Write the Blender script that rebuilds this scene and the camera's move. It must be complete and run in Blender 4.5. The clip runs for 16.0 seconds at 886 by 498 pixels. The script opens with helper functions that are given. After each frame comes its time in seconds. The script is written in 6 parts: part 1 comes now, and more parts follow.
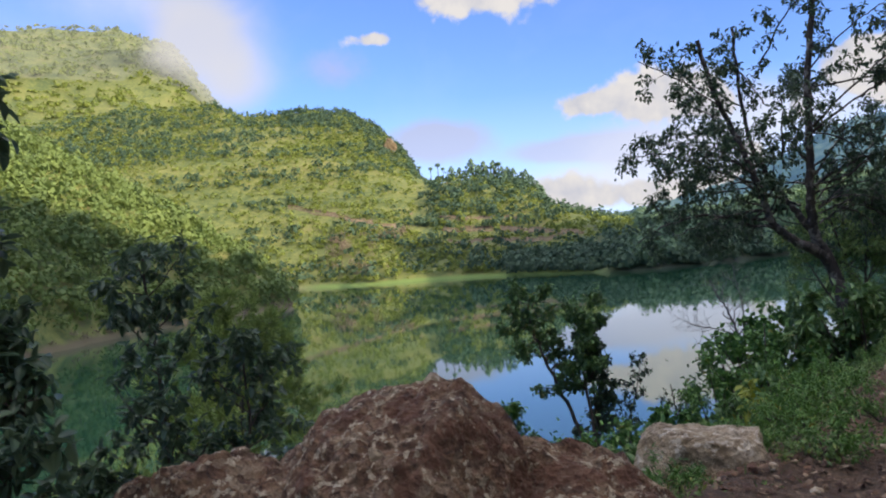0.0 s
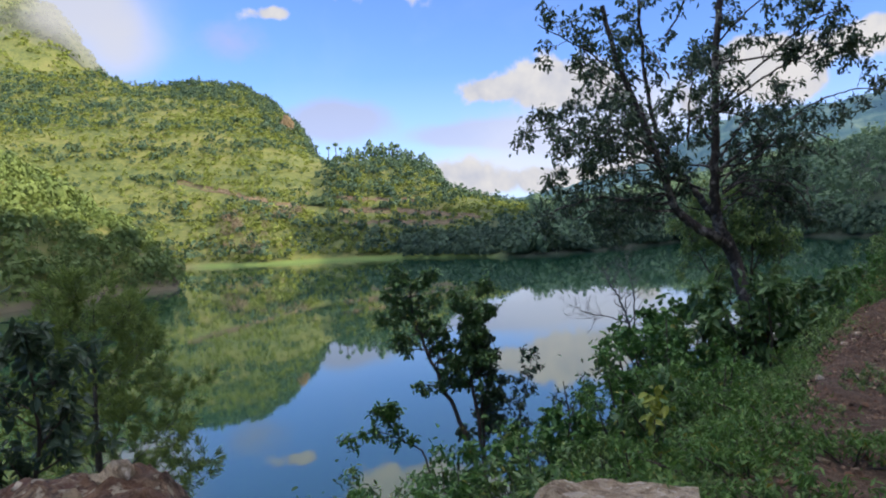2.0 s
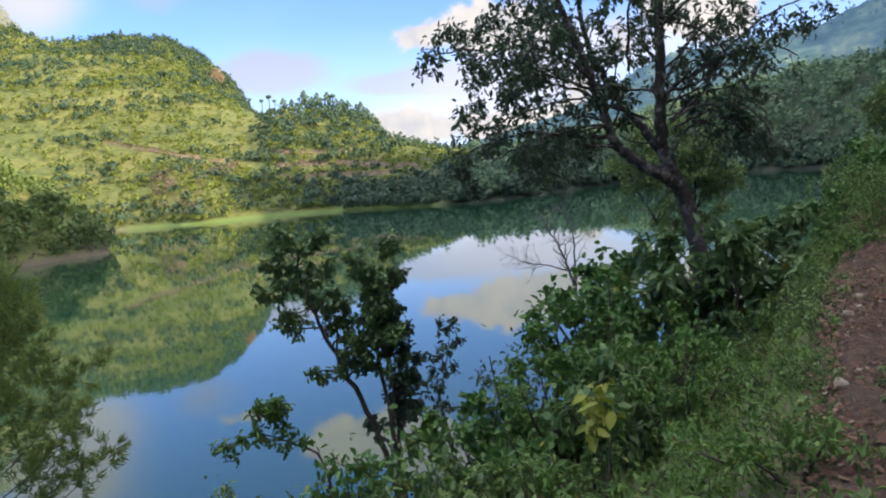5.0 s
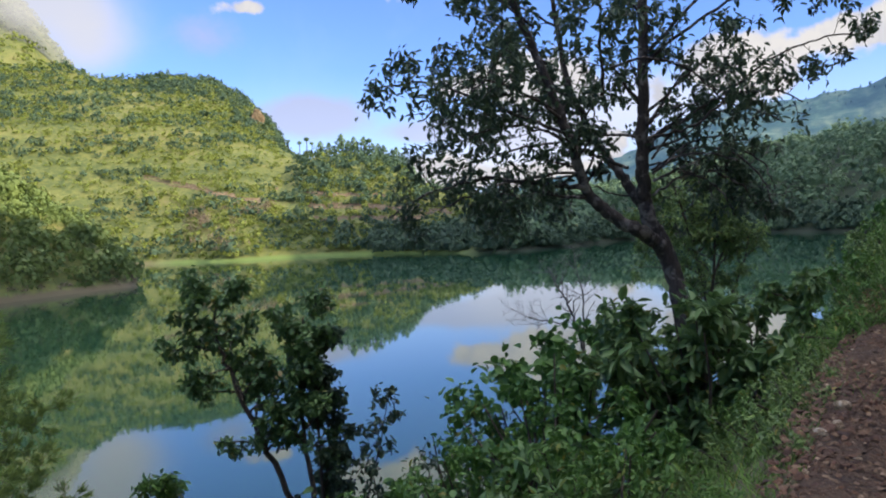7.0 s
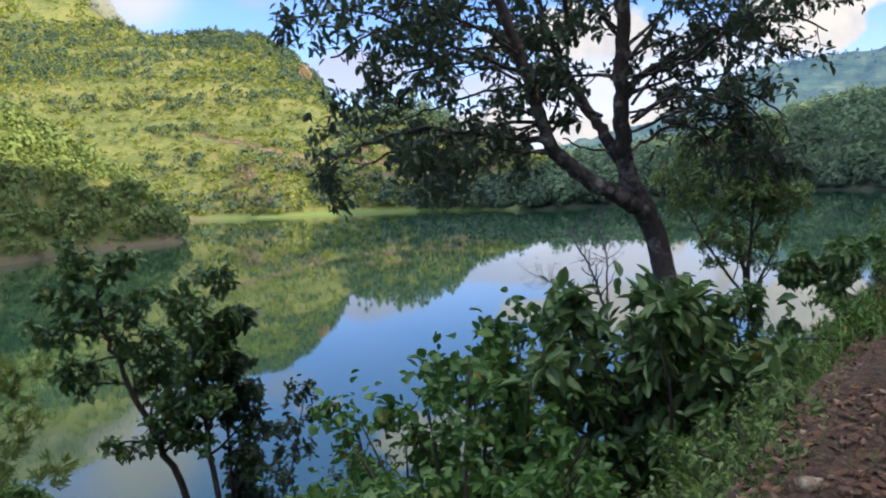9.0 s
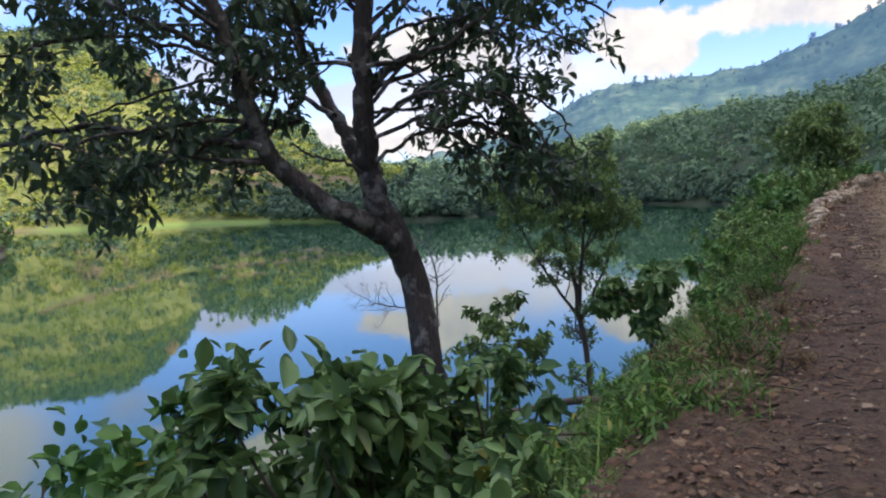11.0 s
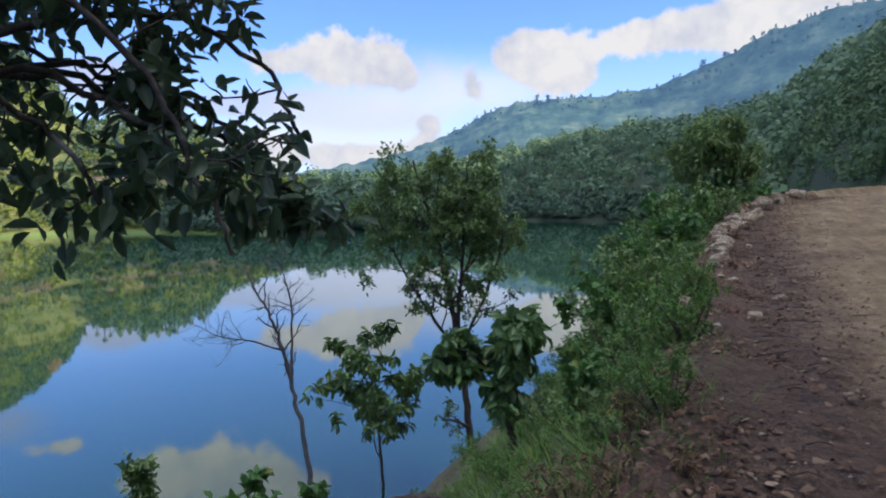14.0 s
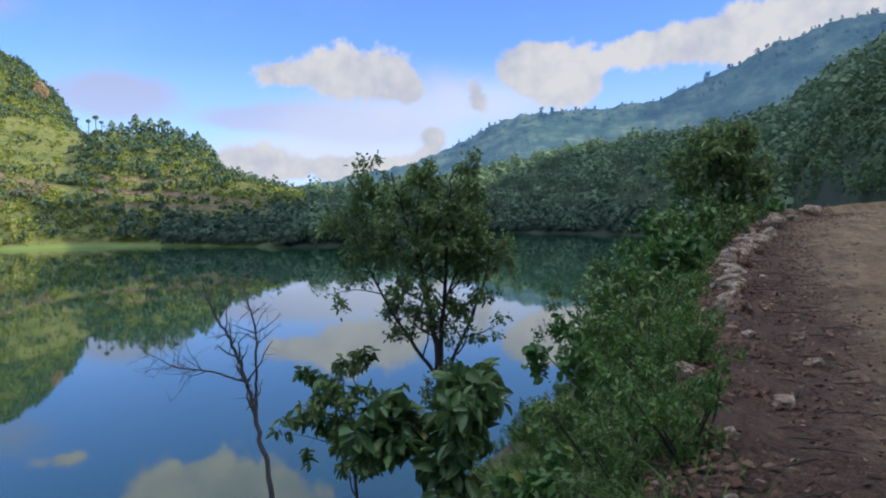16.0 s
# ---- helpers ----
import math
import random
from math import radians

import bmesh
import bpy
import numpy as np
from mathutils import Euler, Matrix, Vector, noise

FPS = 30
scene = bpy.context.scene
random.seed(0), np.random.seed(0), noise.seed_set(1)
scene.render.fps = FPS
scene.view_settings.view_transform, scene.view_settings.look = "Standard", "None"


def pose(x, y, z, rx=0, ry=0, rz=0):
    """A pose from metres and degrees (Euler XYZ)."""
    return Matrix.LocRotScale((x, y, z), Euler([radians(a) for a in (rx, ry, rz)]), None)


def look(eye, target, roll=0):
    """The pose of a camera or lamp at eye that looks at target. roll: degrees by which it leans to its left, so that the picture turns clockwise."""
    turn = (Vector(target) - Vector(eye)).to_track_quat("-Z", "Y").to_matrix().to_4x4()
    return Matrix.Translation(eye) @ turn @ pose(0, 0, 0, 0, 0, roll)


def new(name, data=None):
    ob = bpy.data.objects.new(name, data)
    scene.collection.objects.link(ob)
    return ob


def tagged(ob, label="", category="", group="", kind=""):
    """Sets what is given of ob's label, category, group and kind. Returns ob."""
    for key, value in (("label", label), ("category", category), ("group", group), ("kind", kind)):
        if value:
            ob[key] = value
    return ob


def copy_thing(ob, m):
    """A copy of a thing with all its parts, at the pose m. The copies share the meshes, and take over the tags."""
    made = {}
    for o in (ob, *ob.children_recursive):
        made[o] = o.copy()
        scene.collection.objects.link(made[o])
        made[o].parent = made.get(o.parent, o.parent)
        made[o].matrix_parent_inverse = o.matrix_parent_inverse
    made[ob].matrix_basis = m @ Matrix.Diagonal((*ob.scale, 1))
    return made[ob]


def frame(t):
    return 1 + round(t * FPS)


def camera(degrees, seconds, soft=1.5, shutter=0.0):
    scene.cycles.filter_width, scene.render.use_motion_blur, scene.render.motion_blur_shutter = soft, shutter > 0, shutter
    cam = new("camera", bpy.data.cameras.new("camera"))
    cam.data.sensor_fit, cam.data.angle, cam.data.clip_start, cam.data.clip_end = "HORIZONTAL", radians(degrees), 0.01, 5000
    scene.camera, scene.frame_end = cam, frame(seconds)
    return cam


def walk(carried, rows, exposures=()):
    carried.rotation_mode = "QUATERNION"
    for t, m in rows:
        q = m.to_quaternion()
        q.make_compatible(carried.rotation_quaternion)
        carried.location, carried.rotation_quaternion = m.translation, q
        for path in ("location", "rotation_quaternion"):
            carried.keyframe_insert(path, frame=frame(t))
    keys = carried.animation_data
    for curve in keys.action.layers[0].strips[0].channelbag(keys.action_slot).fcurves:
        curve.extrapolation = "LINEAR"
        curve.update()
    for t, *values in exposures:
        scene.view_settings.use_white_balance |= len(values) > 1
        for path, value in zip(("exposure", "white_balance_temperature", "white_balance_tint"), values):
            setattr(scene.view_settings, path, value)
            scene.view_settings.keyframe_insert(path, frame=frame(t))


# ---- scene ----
cam = camera(58.58, 16.0, 2.0)
PATH = [
    (0, (1.546, 2.472, 9.842), (0.244, 3.991, 9.853), -4.74),
    (0.5, (1.233, 2.928, 9.829), (0.033, 4.526, 9.767), -5.10),
    (1, (1.026, 3.403, 9.791), (-0.123, 5.035, 9.674), -4.97),
    (1.5, (0.803, 3.850, 9.750), (-0.288, 5.521, 9.623), -3.96),
    (2, (0.606, 4.307, 9.768), (-0.490, 5.978, 9.716), -3.34),
    (2.5, (0.398, 4.809, 9.768), (-0.728, 6.462, 9.775), -3.21),
    (3, (0.183, 5.260, 9.752), (-1.059, 6.826, 9.697), -4.48),
    (3.5, (-0.015, 5.690, 9.678), (-1.376, 7.144, 9.508), -5.34),
    (4, (-0.223, 6.149, 9.623), (-1.534, 7.638, 9.372), -5.25),
    (4.5, (-0.291, 6.657, 9.622), (-1.383, 8.312, 9.363), -5.95),
    (4.7, (-0.289, 6.861, 9.679), (-1.279, 8.583, 9.448), -6.17),
    (6.8, (-0.045, 9.058, 9.638), (-1.050, 10.786, 9.586), -3.69),
    (7, (0.021, 9.300, 9.591), (-1.025, 11.003, 9.525), -3.37),
    (7.5, (0.102, 9.927, 9.578), (-0.968, 11.614, 9.484), -2.49),
    (8, (0.176, 10.591, 9.584), (-0.827, 12.319, 9.487), -2.26),
    (8.5, (0.265, 11.225, 9.606), (-0.749, 12.947, 9.515), -2.72),
    (9, (0.155, 11.836, 9.563), (-0.995, 13.464, 9.394), -3.26),
    (9.5, (0.120, 12.423, 9.509), (-1.115, 13.980, 9.287), -4.75),
    (10, (0.155, 13.161, 9.560), (-0.797, 14.912, 9.385), -2.64),
    (10.2, (0.176, 13.409, 9.595), (-0.690, 15.205, 9.435), -1.77),
    (12.3, (0.061, 16.668, 9.478), (-0.777, 18.475, 9.303), -3.08),
    (12.5, (0.001, 16.900, 9.481), (-0.810, 18.719, 9.294), -2.34),
    (13, (0.024, 17.536, 9.520), (-0.706, 19.392, 9.368), -1.45),
    (13.5, (0.041, 18.172, 9.525), (-0.629, 20.052, 9.400), -1.48),
    (14, (-0.016, 18.820, 9.554), (-0.635, 20.717, 9.421), -1.50),
    (14.5, (0.009, 19.486, 9.508), (-0.574, 21.389, 9.305), -1.97),
    (15, (-0.021, 20.062, 9.494), (-0.560, 21.966, 9.203), -2.32),
    (15.5, (-0.053, 20.715, 9.648), (-0.632, 22.615, 9.414), -2.77),
    (16, (-0.001, 21.335, 9.656), (-0.631, 23.230, 9.554), -1.52),
]
# seconds, stops, kelvin, tint
EXPOSURES = [(0, 1.13, 6600, 11), (1.5, 1.09, 6400, 11), (2.5, 1.13, 6350, 11), (3.5, 1.31, 6550, 11), (4.5, 1.45, 6800, 11), (5.8, 1.24, 6600, 11),
             (7, 1.19, 6500, 11), (8, 1.25, 6500, 11), (9, 1.41, 6650, 11), (10, 1.55, 6900, 11), (11.2, 1.51, 6700, 11), (12.5, 1.45, 6500, 11),
             (14, 1.21, 6200, 11), (15, 1.15, 6150, 11), (15.5, 1.22, 6200, 11), (16, 0.97, 6050, 11)]
walk(cam, [(t, look(eye, target, roll)) for t, eye, target, roll in PATH], EXPOSURES)

# ---- light ----
SUN_AZ, SUN_EL = -82.0, 25.0      # degrees left of +y, degrees above the horizon
SKY, CLOUD, SUN = 0.093, 0.375, 3.3
scene.view_settings.exposure = 1.0


def way(az, el):
    a, e = radians(az), radians(el)
    return Vector((-math.sin(a) * math.cos(e), math.cos(a) * math.cos(e), math.sin(e)))


class Nodes:
    """Short hand for building node trees."""

    def __init__(self, tree):
        self.tree = tree
        tree.nodes.clear()

    def add(self, kind, ins=None, operation="", use_clamp=False, data_type="", interpolation_type="", feature=""):
        n = self.tree.nodes.new(kind)
        if operation:
            n.operation = operation
        if use_clamp:
            n.use_clamp = True
        if data_type:
            n.data_type = data_type
        if interpolation_type:
            n.interpolation_type = interpolation_type
        if feature:
            n.feature = feature
        for k, v in (ins or {}).items():
            if isinstance(v, bpy.types.NodeSocket):
                self.tree.links.new(v, n.inputs[k])
            else:
                n.inputs[k].default_value = v
        return n

    def math(self, op, a, b=0.0, c=None, clamp=False):
        ins = {0: a, 1: b}
        if c is not None:
            ins[2] = c
        return self.add("ShaderNodeMath", ins, operation=op, use_clamp=clamp).outputs[0]

    def mix(self, f, a, b):
        n = self.add("ShaderNodeMix", data_type="RGBA")
        for k, v in ((0, f), (6, a), (7, b)):
            if isinstance(v, bpy.types.NodeSocket):
                self.tree.links.new(v, n.inputs[k])
            else:
                n.inputs[k].default_value = v if k == 0 else (*v[:3], 1)
        return n.outputs[2]

    def ramp(self, f, stops):
        n = self.add("ShaderNodeValToRGB", {0: f})
        el = n.color_ramp.elements
        while len(el) < len(stops):
            el.new(0.5)
        for e, (p, c) in zip(el, stops):
            e.position, e.color = p, (*c, 1)
        return n.outputs[0]

    def noise(self, scale, detail=4.0, rough=0.55, vec=None, dist=0.0):
        ins = {"Scale": scale, "Detail": detail, "Roughness": rough, "Distortion": dist}
        if vec is not None:
            ins["Vector"] = vec
        return self.add("ShaderNodeTexNoise", ins).outputs[0]

    def place(self):
        return self.add("ShaderNodeNewGeometry").outputs["Position"]


def make_sky():
    w = bpy.data.worlds.new("sky")
    scene.world = w
    w.use_nodes = True
    n = Nodes(w.node_tree)
    sky = n.add("ShaderNodeTexSky")
    sky.sky_type, sky.sun_disc = "NISHITA", False
    d = way(SUN_AZ, SUN_EL)
    sky.sun_elevation, sky.sun_rotation = radians(SUN_EL), math.atan2(d.x, d.y)
    sky.air_density, sky.dust_density, sky.ozone_density, sky.altitude = 1.0, 0.6, 2.0, 1200
    base = n.add("ShaderNodeVectorMath", {0: sky.outputs[0], 3: SKY}, operation="SCALE").outputs[0]
    base = n.add("ShaderNodeVectorMath", {0: base, 1: (0.70, 0.86, 1.30)}, operation="MULTIPLY").outputs[0]
    at = n.add("ShaderNodeTexCoord").outputs["Generated"]
    s = n.add("ShaderNodeSeparateXYZ", {0: at})
    az = n.math("MULTIPLY", n.math("ARCTAN2", n.math("MULTIPLY", s.outputs[0], -1.0), s.outputs[1]), 57.2958)
    el = n.math("MULTIPLY", n.math("ARCSINE", s.outputs[2]), 57.2958)
    big = n.noise(9.0, 8.0, 0.6, at)
    fine = n.noise(30.0, 6.0, 0.62, at)
    wob = n.add("ShaderNodeVectorMath", {0: at, 1: n.add("ShaderNodeVectorMath", {0: n.add("ShaderNodeTexNoise", {"Vector": at, "Scale": 14.0, "Detail": 3.0}).outputs[1], 3: 0.06}, operation="SCALE").outputs[0]}, operation="ADD").outputs[0]
    lobes = n.add("ShaderNodeTexVoronoi", {0: wob, "Scale": 24.0, "Detail": 2.0, "Roughness": 0.5}, feature="F1").outputs[0]
    puff = n.math("ADD", n.math("MULTIPLY", big, 1.3), n.math("MULTIPLY", fine, 0.7))   # about 1.0
    curly = n.math("ADD", puff, n.math("MULTIPLY", n.math("SUBTRACT", 0.48, lobes), 0.4))

    def heap(blobs):
        out = None
        for a, e, wa, we, k in blobs:
            u = n.math("DIVIDE", n.math("SUBTRACT", az, a), wa)
            v = n.math("DIVIDE", n.math("SUBTRACT", el, e), we)
            q = n.math("EXPONENT", n.math("MULTIPLY", n.math("ADD", n.math("MULTIPLY", u, u), n.math("MULTIPLY", v, v)), -1.0))
            q = n.math("MULTIPLY", q, k)
            out = q if out is None else n.math("ADD", out, q)
        return out

    # broken cloud goes on overhead, out of view, and serves as fill light
    high = n.add("ShaderNodeMapRange", {0: el, 1: 34.0, 2: 44.0}).outputs[0]
    field = n.math("MULTIPLY", high, n.add("ShaderNodeMapRange", {0: n.noise(3.0, 5.0, 0.55, at), 1: 0.40, 2: 0.62}).outputs[0])
    low = n.math("ADD", heap(HEAPS_WHITE), n.math("MULTIPLY", n.math("SUBTRACT", curly, 1.0), 1.05))
    low = n.add("ShaderNodeMapRange", {0: low, 1: 0.20, 2: 0.56}, interpolation_type="SMOOTHSTEP").outputs[0]
    over = n.math("ADD", n.math("ADD", heap(HEAPS_WHITE), field), n.math("MULTIPLY", n.math("SUBTRACT", puff, 1.0), 1.5))
    over = n.add("ShaderNodeMapRange", {0: over, 1: 0.36, 2: 0.86}, interpolation_type="SMOOTHSTEP").outputs[0]
    white = n.math("ADD", n.math("MULTIPLY", high, over), n.math("MULTIPLY", n.math("SUBTRACT", 1.0, high), low))
    grey = n.math("ADD", heap(HEAPS_GREY), n.math("MULTIPLY", n.math("SUBTRACT", big, 0.5), 1.1))
    grey = n.add("ShaderNodeMapRange", {0: grey, 1: 0.22, 2: 0.75}, interpolation_type="SMOOTHSTEP").outputs[0]
    # thin streaks all over the sky
    veil = n.add("ShaderNodeMapRange", {0: n.noise(2.2, 7.0, 0.6, at, 0.6), 1: 0.50, 2: 0.85}).outputs[0]
    tone = n.ramp(n.math("ADD", n.math("MULTIPLY", curly, 0.9), -0.36), [(0.20, (0.74, 0.76, 0.85)), (0.60, (1.0, 0.97, 0.95))])
    lit = n.add("ShaderNodeVectorMath", {0: tone, 3: CLOUD}, operation="SCALE").outputs[0]
    # unseen cloud overhead is boosted to lift the light on shaded ground
    boost = n.add("ShaderNodeMapRange", {0: el, 1: 32.0, 2: 52.0, 3: 1.0, 4: 7.8}).outputs[0]
    lit = n.add("ShaderNodeVectorMath", {0: lit, 3: boost}, operation="SCALE").outputs[0]
    col = n.mix(n.math("MULTIPLY", veil, 0.18), base, (0.36, 0.42, 0.52))
    col = n.mix(n.math("MULTIPLY", grey, 0.9), col, (0.235, 0.255, 0.35))
    haze = n.add("ShaderNodeMapRange", {0: el, 1: 11.0, 2: 1.5, 3: 0.0, 4: 0.55}).outputs[0]
    col = n.mix(haze, col, (0.36, 0.44, 0.66))
    mist = n.math("ADD", heap(HEAPS_MIST), n.math("MULTIPLY", n.math("SUBTRACT", big, 0.5), 0.7))
    mist = n.add("ShaderNodeMapRange", {0: mist, 1: 0.05, 2: 1.15}, interpolation_type="SMOOTHSTEP").outputs[0]
    col = n.mix(n.math("MULTIPLY", mist, 0.85), col, (0.395, 0.405, 0.455))
    col = n.mix(white, col, lit)
    bg = n.add("ShaderNodeBackground", {0: col, 1: 1.0})
    n.tree.links.new(bg.outputs[0], n.add("ShaderNodeOutputWorld").inputs[0])


# azimuth, elevation, half widths (degrees), weight
HEAPS_WHITE = [
    (44.5, 15.5, 2.0, 0.6, 0.8),
    (29.6, 9.7, 2.2, 1.0, 1.05), (25.4, 9.7, 2.3, 1.8, 1.3), (21.8, 9.3, 1.9, 1.8, 1.25), (20.2, 8.2, 1.0, 1.2, 0.6), (17.4, 11.0, 1.6, 1.4, -0.8),
    (15.7, 7.9, 1.0, 2.0, 0.95), (12.4, 10.0, 2.2, 1.7, 1.3), (9.8, 8.9, 2.1, 2.0, 1.25), (7.9, 8.5, 1.3, 1.2, 0.8), (6.2, 12.6, 1.6, 0.9, -0.6),
    (3.2, 10.6, 3.2, 1.2, 1.1), (-2.4, 10.9, 3.8, 1.8, 1.3), (-8.0, 11.3, 4.0, 1.7, 1.1),
    (32.0, 3.4, 3.4, 1.5, 1.15), (25.0, 3.0, 3.4, 1.1, 1.1), (19.0, 5.3, 1.0, 0.8, 1.05), (18.0, 3.6, 3.0, 1.2, 0.9),
    (37.0, 18.4, 5.0, 1.9, 1.1), (31.0, 20.0, 4.5, 2.4, 1.15), (20.0, 31.0, 9.0, 2.0, 0.75), (70.0, 28.0, 10.0, 3.0, 0.8), (-40.0, 22.0, 16.0, 5.0, 0.9),
]
HEAPS_MIST = [(54.5, 13.5, 4.5, 3.0, 0.5), (61.0, 18.5, 6.0, 2.2, 0.6), (23.0, 6.6, 7.0, 2.6, 0.75), (14.0, 7.6, 5.5, 2.4, 0.75), (31.0, 4.0, 5.0, 1.6, 0.8), (22.0, 3.4, 6.0, 1.4, 0.8)]
HEAPS_GREY = [
    (40.5, 8.2, 4.2, 1.6, 1.0), (30.5, 6.6, 5.0, 0.9, 1.0), (23.5, 5.6, 4.5, 1.2, 0.9), (48.0, 13.5, 5.0, 2.2, 0.45), (20.0, 8.0, 9.0, 2.6, 0.5),
]
make_sky()

lamp = bpy.data.lights.new("sun", "SUN")
lamp.energy, lamp.angle, lamp.color = SUN, radians(0.53), (1.0, 0.89, 0.66)
sun = new("sun", lamp)
sun.matrix_world = look(way(SUN_AZ, SUN_EL) * 300, (0, 0, 0))


# ---- materials ----
def material(name):
    m = bpy.data.materials.new(name)
    m.use_nodes = True
    return m, Nodes(m.node_tree)


def finish(n, shader):
    n.tree.links.new(shader, n.add("ShaderNodeOutputMaterial").inputs[0])


def bump(n, height, strength=0.5, distance=0.02):
    return n.add("ShaderNodeBump", {"Height": height, "Strength": strength, "Distance": distance}).outputs[0]


def leaf_material(name, dark, light, rough=0.5, through_light=0.25, yellow=0.0, spots=0.6, crowns=0.0):
    """Leaves: each its own tint, with a little light coming through the blade."""
    m, n = material(name)
    rnd = n.math("FRACT", n.math("ADD", n.add("ShaderNodeNewGeometry").outputs["Random Per Island"], n.add("ShaderNodeObjectInfo").outputs["Random"]))
    if crowns:
        own = n.add("ShaderNodeTexVoronoi", {0: n.place(), "Scale": crowns}, feature="F1").outputs[1]
        rnd = n.math("ADD", n.math("MULTIPLY", rnd, 0.3), n.math("MULTIPLY", n.add("ShaderNodeSeparateColor", {0: own}).outputs[0], 0.7))
    stops = [(0.0, dark), (0.75, light)]
    if yellow:
        stops += [(1.0 - yellow, light), (1.0, (0.34, 0.26, 0.04))]
    col = n.ramp(rnd, stops)
    patch = n.noise(spots, 3.0, 0.5, n.place())
    col = n.mix(n.math("MULTIPLY", patch, 0.7), col, [c * 0.55 for c in light])
    b = n.add("ShaderNodeBsdfPrincipled", {"Base Color": col, "Roughness": rough, "IOR": 1.4})
    t = n.add("ShaderNodeBsdfTranslucent", {0: col})
    mix = n.add("ShaderNodeMixShader", {0: through_light, 1: b.outputs[0], 2: t.outputs[0]})
    finish(n, mix.outputs[0])
    return m


def bark_material(name, a, b, scale=6.0, pale=None):
    m, n = material(name)
    p = n.place()
    st = n.add("ShaderNodeMapping", {0: p, 3: (1, 1, 0.25)}).outputs[0]
    f = n.noise(scale * 4, 6, 0.65, st)
    col = n.ramp(f, [(0.3, a), (0.7, b)])
    if pale:
        k = n.add("ShaderNodeMapRange", {0: n.noise(scale * 0.8, 5, 0.6, p), 1: 0.53, 2: 0.62}).outputs[0]
        col = n.mix(k, col, pale)
    bs = n.add("ShaderNodeBsdfPrincipled", {"Base Color": col, "Roughness": 0.85, "Normal": bump(n, f, 0.9, 0.03)})
    finish(n, bs.outputs[0])
    return m


def rock_material(name, stops, pale, scale=5.0, dirt=None):
    m, n = material(name)
    p = n.place()
    f = n.noise(scale, 9, 0.65, p, 0.4)
    g = n.noise(scale * 6, 6, 0.7, p)
    col = n.ramp(n.math("ADD", n.math("MULTIPLY", f, 0.7), n.math("MULTIPLY", g, 0.3)), stops)
    wob = n.add("ShaderNodeTexNoise", {"Vector": p, "Scale": scale * 2.0, "Detail": 4.0}).outputs[1]
    wob = n.add("ShaderNodeVectorMath", {0: wob, 3: 0.5 / scale}, operation="SCALE").outputs[0]
    wob = n.add("ShaderNodeVectorMath", {0: p, 1: wob}, operation="ADD").outputs[0]
    cell = n.add("ShaderNodeTexVoronoi", {0: wob, "Scale": scale * 2.6}, feature="F1")
    vo = cell.outputs[0]
    shade = n.add("ShaderNodeSeparateColor", {0: cell.outputs[1]}).outputs[0]
    col = n.mix(n.math("MULTIPLY", n.math("SUBTRACT", shade, 0.55), 0.75, clamp=True), col, pale)
    col = n.mix(n.add("ShaderNodeMapRange", {0: shade, 1: 0.3, 2: 0.0, 3: 0.0, 4: 0.6}).outputs[0], col, stops[0][1])
    crack = n.add("ShaderNodeMapRange", {0: n.noise(scale * 1.7, 7, 0.7, p, 1.2), 1: 0.41, 2: 0.48, 3: 0.6, 4: 0.0}).outputs[0]
    col = n.mix(crack, col, [c * 0.6 for c in stops[0][1]])
    chips = n.add("ShaderNodeMapRange", {0: n.noise(scale * 2.4, 4, 0.6, p), 1: 0.56, 2: 0.61}).outputs[0]
    col = n.mix(n.math("MULTIPLY", chips, 0.85), col, pale)
    if dirt:
        k = n.add("ShaderNodeMapRange", {0: n.noise(scale * 0.5, 5, 0.6, p), 1: 0.52, 2: 0.6}).outputs[0]
        col = n.mix(n.math("MULTIPLY", k, 0.85), col, dirt)
    h = n.math("ADD", n.math("MULTIPLY", f, 1.0), n.math("ADD", n.math("MULTIPLY", vo, 0.4), n.math("MULTIPLY", g, 0.35)))
    bs = n.add("ShaderNodeBsdfPrincipled", {"Base Color": col, "Roughness": 0.9, "Normal": bump(n, h, 1.0, 0.14)})
    finish(n, bs.outputs[0])
    return m


